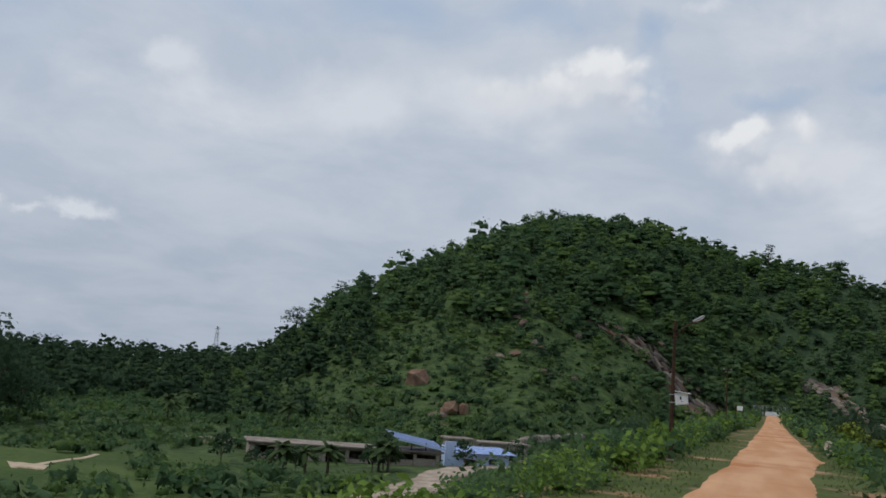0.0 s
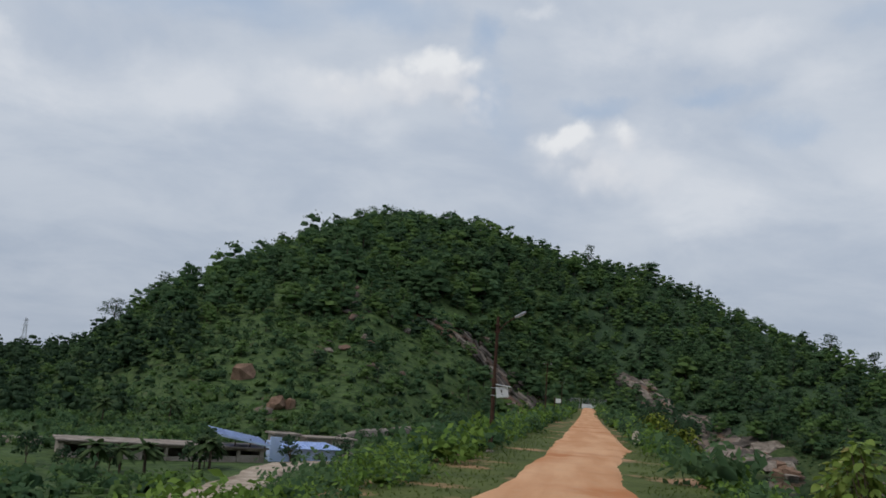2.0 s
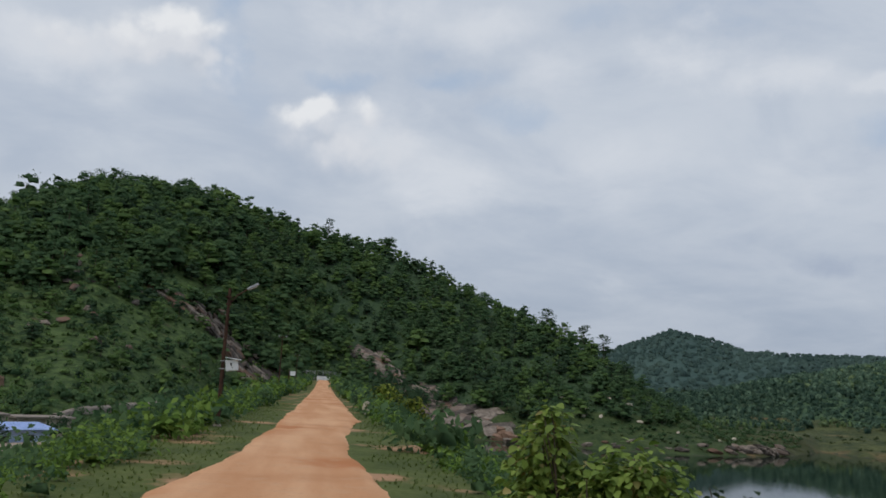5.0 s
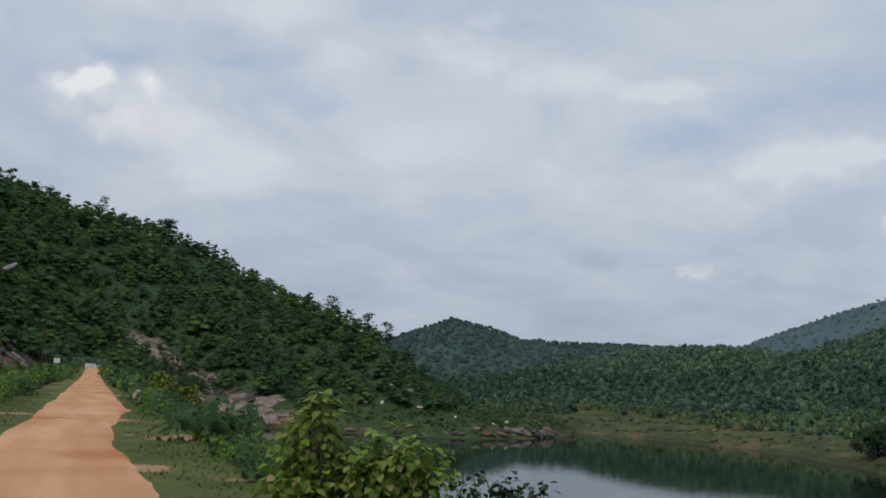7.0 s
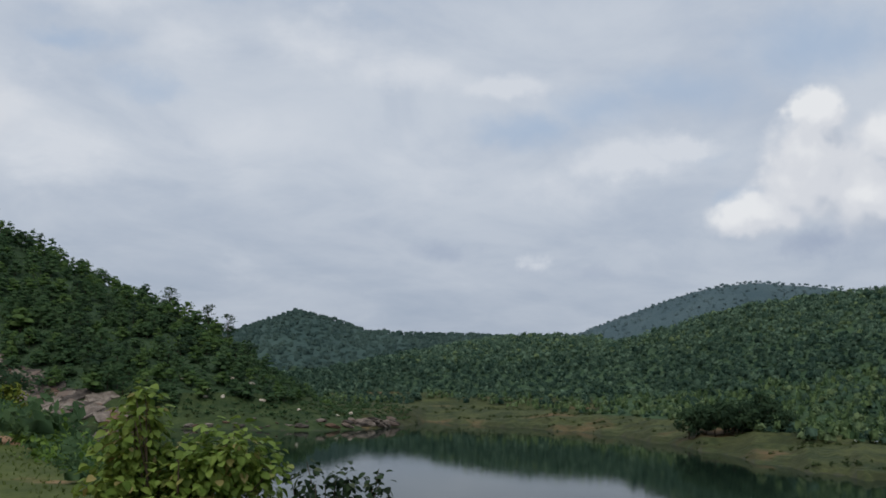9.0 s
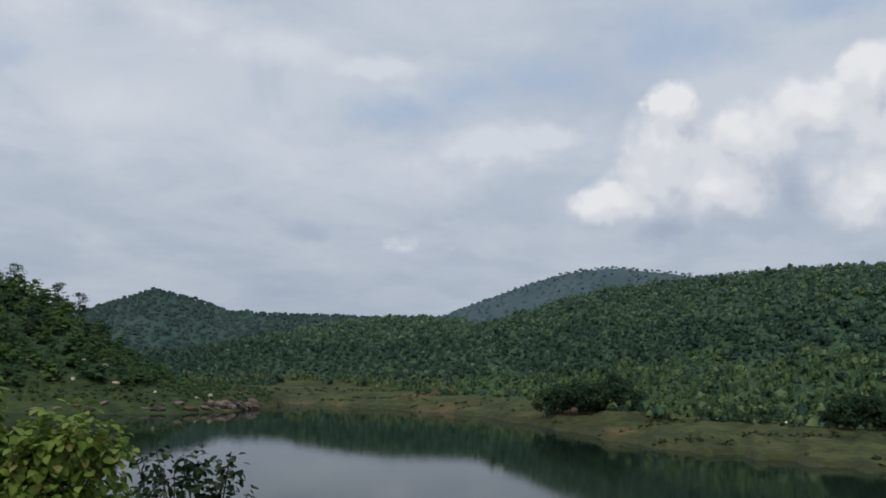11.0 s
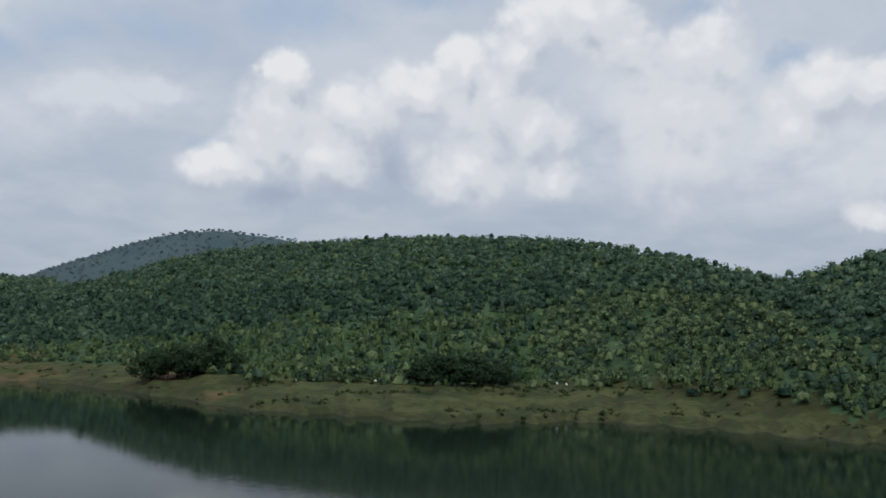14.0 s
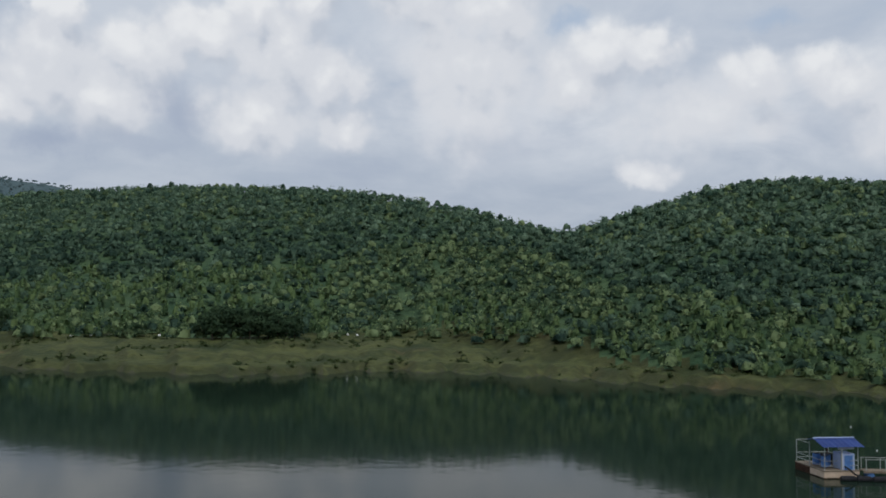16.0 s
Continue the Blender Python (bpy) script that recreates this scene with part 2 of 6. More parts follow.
def road_material():
    """Packed orange dirt, streaked along the wheel tracks."""
    m = bpy.data.materials.new("road_dirt")
    m.use_nodes = True
    t = m.node_tree
    b = t.nodes["Principled BSDF"]
    geo = node(t, "ShaderNodeNewGeometry")
    turn = node(t, "ShaderNodeMapping")
    t.links.new(geo.outputs["Position"], turn.inputs[0])
    turn.inputs["Rotation"].default_value = (0, 0, radians(20.8))
    stretch = node(t, "ShaderNodeMapping")
    t.links.new(turn.outputs[0], stretch.inputs[0])
    stretch.inputs["Scale"].default_value = (1.0, 0.10, 1.0)
    outs = []
    for scale, detail, source in ((0.9, 6, stretch.outputs[0]), (0.16, 7, geo.outputs["Position"]), (14, 6, geo.outputs["Position"]), (2.2, 7, geo.outputs["Position"])):
        n = node(t, "ShaderNodeTexNoise")
        t.links.new(source, n.inputs["Vector"])
        n.inputs["Scale"].default_value, n.inputs["Detail"].default_value = scale, detail
        outs.append(n.outputs[0])
    c = blend(t, ramp(t, outs[0], 0.36, 0.66), (0.50, 0.255, 0.130), (0.60, 0.345, 0.195))
    c = blend(t, ramp(t, outs[1], 0.52, 0.68), c, (0.43, 0.180, 0.080))
    across = node(t, "ShaderNodeMapping")
    t.links.new(turn.outputs[0], across.inputs[0])
    across.inputs["Scale"].default_value = (0.26, 0.36, 1.0)
    n = node(t, "ShaderNodeTexNoise")
    t.links.new(across.outputs[0], n.inputs["Vector"])
    n.inputs["Scale"].default_value, n.inputs["Detail"].default_value = 1.0, 6
    c = blend(t, maths(t, "MULTIPLY", ramp(t, n.outputs[0], 0.52, 0.72), 0.32), c, (0.36, 0.15, 0.066))
    c = blend(t, maths(t, "MULTIPLY", ramp(t, outs[3], 0.52, 0.70), 0.4), c, (0.505, 0.315, 0.19))
    c = blend(t, maths(t, "MULTIPLY", ramp(t, outs[2], 0.55, 0.75), 0.35), c, (0.31, 0.155, 0.085))
    t.links.new(c, b.inputs["Base Color"])
    b.inputs["Roughness"].default_value, b.inputs["Specular IOR Level"].default_value = 0.9, 0.05
    bump = node(t, "ShaderNodeBump")
    bump.inputs["Strength"].default_value, bump.inputs["Distance"].default_value = 0.5, 0.03
    t.links.new(outs[2], bump.inputs["Height"])
    t.links.new(bump.outputs[0], b.inputs["Normal"])
    return m


M_ROAD = road_material()
M_ROCK = material("hill_rock", (0.036, 0.030, 0.026), (0.145, 0.122, 0.104), 0.35, fine=2.2, third=(0.17, 0.105, 0.075), third_at=(0.5, 0.62), bump=0.9)
M_BOULDER = material("boulder", (0.13, 0.08, 0.055), (0.28, 0.18, 0.125), 0.5, fine=3, bump=0.8)
M_SLAB = material("shore_slab", (0.10, 0.082, 0.068), (0.30, 0.25, 0.205), 0.4, fine=2.2, third=(0.18, 0.135, 0.11), third_at=(0.52, 0.64), bump=0.9)
M_LEAF_HILL = material("hill_leaves", (0.052, 0.102, 0.047), (0.098, 0.164, 0.070), 0.07, fine=1.2, island=0.35, leaf=0.45, bump=0.3)
M_LEAF_DARK = material("dark_leaves", (0.038, 0.072, 0.040), (0.066, 0.110, 0.054), 0.2, fine=1.2, island=0.3, leaf=0.45, bump=0.3)
M_LEAF_LIME = material("lime_leaves", (0.092, 0.165, 0.030), (0.175, 0.265, 0.056), 0.2, fine=1.6, island=0.35, leaf=0.35, bump=0.4)
M_LEAF_LIGHT = material("light_hill_leaves", (0.074, 0.136, 0.042), (0.135, 0.210, 0.068), 0.10, fine=1.2, island=0.35, leaf=0.45, bump=0.3)
M_LEAF_GRASS = material("grass_blades", (0.085, 0.125, 0.032), (0.15, 0.19, 0.055), 0.5, fine=8, island=0.3, leaf=0.5, bump=0)
# light plantation green, raised further by sunlight put into the colour
M_LEAF_PLANT = material("plantation_leaves", (0.052, 0.098, 0.042), (0.168, 0.244, 0.1), 0.6, fine=2.2, island=0.3, leaf=0.4, bump=1.0)
# round crowns of the lower slope: sunlight painted into the leaf colour
M_LEAF_LIT = material("sunlit_round_leaves", (0.05, 0.092, 0.048), (0.22, 0.296, 0.14), 0.6, fine=2.2, island=0.4, leaf=0.4, bump=1.0)
# greens shifted towards blue as painted haze on the far hills
M_LEAF_FAR = material("hazed_far_forest_leaves", (0.048, 0.096, 0.066), (0.172, 0.258, 0.166), 0.6, fine=2.2, island=0.3, leaf=0.4, bump=1.0)
# the same forest under cloud shadow, the shadow being in the leaf colour
M_LEAF_SHADE = material("cloud_shaded_far_leaves", (0.028, 0.06, 0.043), (0.096, 0.16, 0.106), 0.6, fine=2.2, island=0.3, leaf=0.4, bump=1.0)
# distance haze mixed into the leaf colours, stronger on the farthest mountain
M_LEAF_CONE = material("hazed_cone_leaves", (0.044, 0.078, 0.070), (0.072, 0.115, 0.096), 0.012, fine=0.2, island=0.2, leaf=0.2, bump=0.3)
M_LEAF_HAZE = material("hazed_distant_leaves", (0.080, 0.124, 0.134), (0.106, 0.152, 0.158), 0.012, fine=0.2, island=0.12, leaf=0.1, bump=0.6)
M_LEAF_BANK = material("bank_scrub_leaves", (0.034, 0.054, 0.022), (0.074, 0.098, 0.036), 0.08, fine=0.6, island=0.2, leaf=0.3, bump=0.4)
M_FAR_GROUND = material("far_forest_floor", (0.034, 0.070, 0.036), (0.078, 0.124, 0.058), 0.08, fine=0.5, bump=1.0)
# ground of the farthest mountain, pale blue haze in its base colour
M_HAZE_FLOOR = material("hazed_distant_floor", (0.060, 0.096, 0.106), (0.084, 0.124, 0.130), 0.012, fine=0.15, bump=1.0)
M_LEAF_YELLOW = material("yellow_green_leaves", (0.09, 0.13, 0.02), (0.24, 0.27, 0.05), 0.9, fine=6, island=0.5, leaf=0.3, bump=0)
M_BARK = material("bark", (0.05, 0.038, 0.028), (0.12, 0.095, 0.07), 3, fine=30, bump=0.7)


# ------------------------------------------------------------ lie of the land
CREST_Z = 12.1                      # dam crest; the water is at 0
ROAD_AZ = radians(20.8)
ROAD_U = (math.sin(ROAD_AZ), math.cos(ROAD_AZ))
ROAD_N = (math.cos(ROAD_AZ), -math.sin(ROAD_AZ))
ROAD_X0 = -0.45
GATE_S = 283.0                      # where the road meets the hill


def polar(az, d):
    return d * math.sin(radians(az)), d * math.cos(radians(az))


def smooth(a, b, v):
    s = np.clip((v - a) / (b - a), 0, 1)
    return s * s * (3 - 2 * s)


def along(x, y):
    """Distance along the road and to its right."""
    return (x - ROAD_X0) * ROAD_U[0] + y * ROAD_U[1], (x - ROAD_X0) * ROAD_N[0] + y * ROAD_N[1]


AZ_TABLE = np.arange(-180, 180.25, 0.25)


def survey(rows, column, soft=1.2):
    """A column of survey rows over the azimuth, gently rounded."""
    v = np.interp(AZ_TABLE, [r[0] for r in rows], [r[column] for r in rows])
    k = np.hanning(2 * int(soft * 4) + 3)
    pad = len(k) // 2
    return np.convolve(np.pad(v, pad, mode="edge"), k / k.sum(), mode="valid")


class Hill:
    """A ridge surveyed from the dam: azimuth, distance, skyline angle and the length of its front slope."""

    def __init__(self, rows, trees, back=1.0):
        self.rows, self.back = rows, back
        self.far, self.run = survey(rows, 1), survey(rows, 3)
        self.top = EYE_Z + survey(rows, 1) * np.tan(np.radians(survey(rows, 2, 0.8))) - trees
        self.lo, self.hi = rows[0][0], rows[-1][0]

    def share(self, x, y):
        az, d = np.degrees(np.arctan2(x, y)), np.hypot(x, y)
        far, run = np.interp(az, AZ_TABLE, self.far), np.interp(az, AZ_TABLE, self.run)
        u = np.clip(np.where(d < far, 1 - (far - d) / run, 1 - (d - far) / (run * self.back)), 0, 1)
        u = u * smooth(self.lo - 3, self.lo + 1, az) * (1 - smooth(self.hi - 1, self.hi + 3, az))
        return 0.6 * u + 0.4 * u * u * (3 - 2 * u), np.interp(az, AZ_TABLE, self.top)


MAIN_HILL = Hill([(-15, 330, 0.9, 60), (-12, 330, 1.7, 100), (-9.6, 335, 2.9, 130), (-8.8, 340, 4.1, 140), (-6.5, 350, 5.5, 180), (-4.4, 360, 6.5, 195),
                  (-1.9, 370, 7.3, 212), (0, 385, 8.5, 228), (2.4, 400, 9.5, 240), (6.3, 420, 11.2, 258), (9.2, 425, 11.1, 245), (12.5, 430, 11.2, 228),
                  (16.3, 430, 10.3, 180), (20.4, 430, 9.7, 148), (24.2, 425, 9.0, 145), (26.6, 415, 8.1, 140), (30.5, 390, 6.4, 135),
                  (34.7, 360, 4.95, 110), (38.4, 330, 3.4, 84), (41.6, 310, 1.2, 62), (44.9, 290, -0.5, 36), (47, 285, -1.4, 20), (49, 285, -2.4, 10)], 6.0)
LEFT_RIDGE = Hill([(-75, 430, 1.5, 190), (-26, 430, 1.1, 190), (-22.9, 430, 1.35, 190), (-16.2, 430, 1.5, 190), (-11.8, 430, 1.9, 160), (-6, 450, 1.8, 120)], 8)
MID_RIDGE = Hill([(36, 560, -0.2, 150), (44, 560, 0.6, 170), (47, 590, 1.4, 210), (51.7, 640, 2.42, 270), (55, 680, 3.05, 320), (57.5, 700, 3.28, 340), (63.7, 690, 3.3, 340), (70, 680, 3.2, 340)], 3.5)
BIG_HILL = Hill([(59, 640, 2.0, 280), (63.7, 610, 3.15, 285), (67.6, 565, 4.4, 280), (71, 525, 5.3, 270), (78.3, 465, 6.35, 238), (83.7, 435, 6.85, 220),
                 (89.2, 422, 6.9, 210), (92.9, 416, 6.85, 200), (98.3, 355, 6.2, 155), (102.8, 305, 5.35, 115), (106.2, 280, 4.5, 95), (112, 310, 3.5, 110)], 3.0)
RIGHT_HILL = Hill([(101, 330, 1.5, 130), (104, 285, 3.2, 110), (106.3, 275, 4.4, 105), (108.9, 275, 5.0, 110), (111.4, 280, 5.8, 118), (115.1, 288, 6.9, 128),
                   (118.2, 300, 7.35, 138), (120.8, 300, 7.6, 138), (125.4, 300, 7.0, 138), (140, 300, 6.5, 135), (165, 310, 4.5, 120)], 3.0)
CONE_HILL = Hill([(34, 1080, 1.8, 300), (38.6, 1060, 2.8, 320), (39.6, 1055, 3.35, 320), (42.7, 1050, 4.45, 330), (45.1, 1050, 3.9, 320), (46.9, 1050, 3.3, 320),
                  (49.8, 1040, 3.22, 320), (54, 1020, 3.26, 320), (58, 1020, 3.1, 320), (64, 1040, 2.6, 300)], 3)
FAR_HILL = Hill([(55, 1950, 0.8, 500), (59.7, 1900, 3.25, 600), (64.1, 1880, 5.0, 600), (68.4, 1850, 6.55, 600), (71.2, 1850, 6.95, 600), (75.1, 1850, 6.6, 600),
                 (82, 1850, 5.4, 600), (90, 1900, 3, 600)], 7)
HILLS = (MAIN_HILL, LEFT_RIDGE, MID_RIDGE, BIG_HILL, RIGHT_HILL, CONE_HILL, FAR_HILL)
# the shore of the lake, azimuth and distance, from the hill's foot round to the far bank
SHORE = [(-5, 300), (20, 300), (26, 262), (31, 252), (36, 246), (41.5, 246), (45, 252), (48, 270), (49.6, 286), (50.2, 305), (51, 322), (54, 312), (58.5, 296),
         (62.5, 278), (66.7, 236), (71.8, 190), (75.5, 174), (80, 170), (84.7, 158), (90, 160), (95, 168), (102, 162), (108, 154), (113, 149),
         (118, 148), (125, 149), (140, 165), (165, 190), (200, 200)]


def shore_dist(x, y):
    """Metres beyond the shore line (negative: out on the water), seen from the dam."""
    az, d = np.degrees(np.arctan2(x, y)), np.hypot(x, y)
    az = np.where(az < -30, az + 360, az)
    line = np.interp(az, [a for a, _ in SHORE], [b for _, b in SHORE])
    wob = 3.5 * np.sin(az * 2.1) + 2.0 * np.sin(az * 4.3 + 1)
    return d - line - np.where(az > 50, wob, 0.35 * wob)


def crest_z(s):
    return CREST_Z + 1.5 * smooth(150, 283, s)


def bumps(x, y, scale, seed):
    """Smooth pseudo-random relief from a few crossed waves."""
    rng = np.random.RandomState(seed)
    out = np.zeros_like(x)
    for k in range(7):
        a, f, p = rng.uniform(0, 6.28), rng.uniform(0.6, 2.2) / scale, rng.uniform(0, 6.28)
        out += np.sin((x * np.cos(a) + y * np.sin(a)) * f * 6.28 + p) / (1 + k * 0.3)
    return out / 3.0


def height(x, y):
    s, n = along(x, y)
    d = np.hypot(x, y)
    # downstream plain, and the bank beyond the lake
    plain = 4.6 + 0.9 * bumps(x, y, 60, 1) + 0.010 * np.maximum(d - 150, 0)
    beyond = shore_dist(x, y)
    alongshore = np.degrees(np.arctan2(x, y)) * 1.2
    b2 = beyond + 7 * bumps(alongshore, 0.5 * d, 30, 2) + 2.5 * bumps(alongshore, 0.5 * d, 11, 5)
    steps = 0.25 * smooth(0, 2, beyond) + 0.045 * np.clip(beyond, 0, 40) + 0.9 * smooth(2, 6, b2) + 0.8 * smooth(14, 19, b2) + 0.6 * smooth(27, 33, b2)
    bank = np.where(beyond > 0, steps + 0.012 * np.maximum(beyond - 30, 0), beyond * 0.14)
    bank = bank + np.where(beyond > 0, (0.7 * bumps(alongshore, d, 28, 12) + 0.3 * bumps(alongshore, d, 12, 15)) * smooth(2, 20, beyond), 0)
    bank = np.maximum(bank, -7)
    # hills
    side = smooth(-14, 14, n)
    land = np.maximum(plain * (1 - side) + bank * side, -7)
    z = land
    rough = 1 + 0.035 * bumps(x, y, 60, 3) + 0.02 * bumps(x, y, 22, 4)
    for one in HILLS:
        share, top = one.share(x, y)
        relief = 1 + (rough - 1) * 4 * share * (1 - share)
        z = np.maximum(z, land + np.maximum(top - land, 0) * share * relief)
    # the dam
    top = crest_z(s)
    out = np.maximum(n - 3.6, 0) + np.maximum(-n - 4.4, 0)
    lump = 0.35 * bumps(x, y, 7, 6) * smooth(0.5, 4, out)
    dam = top - out / 2.0 + lump
    dam = np.where((s > -140) & (s < 320), dam, -20)
    return np.maximum(z, dam)


def ground_z(x, y):
    return float(height(np.array([float(x)]), np.array([float(y)]))[0])


def from_arrays(name, verts, faces, mats, index=None, smooth_shade=True, normals=None):
    me = bpy.data.meshes.new(name)
    verts, faces = np.asarray(verts, np.float32), np.asarray(faces, np.int32)
    k = faces.shape[1]
    me.vertices.add(len(verts))
    me.vertices.foreach_set("co", verts.ravel())
    me.loops.add(faces.size)
    me.loops.foreach_set("vertex_index", faces.ravel())
    me.polygons.add(len(faces))
    me.polygons.foreach_set("loop_start", np.arange(0, faces.size, k, dtype=np.int32))
    for m in mats:
        me.materials.append(m)
    if index is not None:
        me.polygons.foreach_set("material_index", np.asarray(index, np.int32))
    me.polygons.foreach_set("use_smooth", np.full(len(faces), smooth_shade))
    me.update(calc_edges=True)
    if normals is not None:
        me.normals_split_custom_set_from_vertices(np.asarray(normals, np.float32))
    return me


def make_ground():
    az = np.concatenate([np.arange(-32, 132, 0.5), np.arange(132, 328, 4.0)])
    r = np.concatenate([[0.02], np.geomspace(0.8, 135, 105), np.linspace(138, 330, 105), np.geomspace(337, 4700, 75)])
    A, R = np.meshgrid(np.radians(az), r)
    x, y = R * np.sin(A), R * np.cos(A)
    z = height(x.ravel(), y.ravel())
    verts = np.stack([x.ravel(), y.ravel(), z], 1)
    na, nr = len(az), len(r)
    i, j = np.meshgrid(np.arange(nr - 1), np.arange(na), indexing="ij")
    a, b = i * na + j, i * na + (j + 1) % na
    faces = np.stack([a, b, b + na, a + na], -1).reshape(-1, 4)
    c = verts[faces].mean(1)
    s, n = along(c[:, 0], c[:, 1])
    d, beyond = np.hypot(c[:, 0], c[:, 1]), shore_dist(c[:, 0], c[:, 1])
    az_c = np.degrees(np.arctan2(c[:, 0], c[:, 1]))
    index = np.zeros(len(c), int)                                        # forest floor
    index[(n < 0) & (c[:, 2] < 60)] = 1                                   # scrub
    index[(n < 0) & (d < 105) & (az_c < -12)] = 2                         # meadow
    index[(n >= 0) & (beyond > -2) & (beyond < 50 - 38 * smooth(96, 114, az_c)) & (c[:, 2] < 9)] = 4   # bank
    index[(n >= 0) & (beyond > -2) & (az_c > 44) & (az_c < 62) & (d < 420) & (c[:, 2] < 9)] = 4
    index[(n >= 0) & (beyond > -2) & (beyond < 50) & (az_c < 47) & (c[:, 2] < 9)] = 8
    index[(index == 0) & (n >= 0) & (az_c > 48) & (beyond > 4)] = 9                       # under the far forest
    # distant ground takes the haze-tinted colours
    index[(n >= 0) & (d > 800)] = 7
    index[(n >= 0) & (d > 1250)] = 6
    index[(c[:, 2] < 0.02)] = 5
    index[(s < 290) & (s > -140) & (n > -30) & (n < 30) & (c[:, 2] > 4.6)] = 1
    index[(s < 285) & (s > -140) & (n > -4.8) & (n < 3.9)] = 3            # verge
    mats = [M_FOREST_FLOOR, M_SCRUB, M_MEADOW, M_VERGE, M_BANK, M_BED, M_HAZE_FLOOR, M_LEAF_CONE, M_FOOT, M_FAR_GROUND]
    return tagged(new("ground", from_arrays("ground", verts, faces[:, ::-1], mats, index)),
                  "green hilly ground with a grassy earth dam and scrub", "ground", kind="structure")


make_ground()


def make_road():
    s = np.concatenate([np.arange(-60, 60, 0.5), np.arange(60, GATE_S + 1, 1.5)])
    u = np.linspace(-1, 1, 13)
    S, U = np.meshgrid(s, u, indexing="ij")
    left = np.interp(S, (0, 12, 17, 21, 25, 33, 55, 98), (2.5, 2.4, 2.2, 1.75, 1.55, 1.42, 1.25, 1.15)) + 0.14 * bumps(S, 0 * S, 9, 31) + 0.08 * bumps(S, 0 * S, 2.5, 32)
    right = np.interp(S, (0, 14, 19, 25, 32, 39, 44, 52, 68, 151), (2.1, 2.0, 1.8, 1.45, 1.6, 2.0, 2.6, 2.45, 2.4, 2.2)) + 0.14 * bumps(S, 0 * S, 9, 33) + 0.08 * bumps(S, 0 * S, 2.5, 34)
    N = np.where(U < 0, U * left, U * right)
    x, y = ROAD_X0 + S * ROAD_U[0] + N * ROAD_N[0], S * ROAD_U[1] + N * ROAD_N[1]
    z = crest_z(S) + 0.035 * (1 - U ** 4) - 0.03 * np.exp(-((np.abs(N - 0.15) - 0.75) / 0.25) ** 2) + 0.012 * bumps(x, y, 2.5, 8) + 0.0006 * np.maximum(S - 40, 0)
    z = z + 0.05 - 0.12 * (np.abs(U) > 0.99)
    verts = np.stack([x.ravel(), y.ravel(), z.ravel()], 1)
    nu = len(u)
    i, j = np.meshgrid(np.arange(len(s) - 1), np.arange(nu - 1), indexing="ij")
    a = (i * nu + j).ravel()
    faces = np.stack([a, a + 1, a + nu + 1, a + nu], 1)
    tagged(new("road", from_arrays("road", verts, faces, [M_ROAD])), "orange dirt road along the top of the dam", "road", kind="structure")


make_road()


def water_material():
    m = bpy.data.materials.new("lake_water")
    m.use_nodes = True
    t = m.node_tree
    p = t.nodes["Principled BSDF"]
    p.inputs["Base Color"].default_value = (0.010, 0.021, 0.014, 1)
    p.inputs["Roughness"].default_value = 0.03
    p.inputs["IOR"].default_value = 1.18
    pos = node(t, "ShaderNodeNewGeometry")
    n = node(t, "ShaderNodeTexNoise")
    t.links.new(pos.outputs["Position"], n.inputs["Vector"])
    n.inputs["Scale"].default_value, n.inputs["Detail"].default_value = 0.8, 4
    b = node(t, "ShaderNodeBump")
    b.inputs["Strength"].default_value, b.inputs["Distance"].default_value = 0.25, 0.03
    xyz = node(t, "ShaderNodeSeparateXYZ")
    t.links.new(pos.outputs["Position"], xyz.inputs[0])
    breeze = maths(t, "MULTIPLY_ADD", ramp(t, xyz.outputs[1], 110, 0), 0.8, 0.2)     # a light breeze on the open side
    t.links.new(maths(t, "MULTIPLY", breeze, 0.06), p.inputs["Roughness"])
    t.links.new(n.outputs[0], b.inputs["Height"])
    t.links.new(b.outputs[0], p.inputs["Normal"])
    return m


def make_water():
    az, r = np.radians(np.linspace(0, 220, 111)), np.linspace(0, 1, 12)
    line = np.interp(np.degrees(az), [a for a, _ in SHORE], [b for _, b in SHORE]) + 14
    A, R = np.meshgrid(az, r, indexing="ij")
    R = R * line[:, None]
    x, y = R * np.sin(A), R * np.cos(A)
    verts = np.stack([x.ravel(), y.ravel(), 0 * x.ravel()], 1)
    i, j = np.meshgrid(np.arange(len(az) - 1), np.arange(len(r) - 1), indexing="ij")
    a = (i * len(r) + j).ravel()
    faces = np.stack([a, a + 1, a + len(r) + 1, a + len(r)], 1)
    tagged(new("water", from_arrays("water", verts, faces, [water_material()])), "calm dark green reservoir water reflecting hills and sky", "water",
           kind="structure")


make_water()


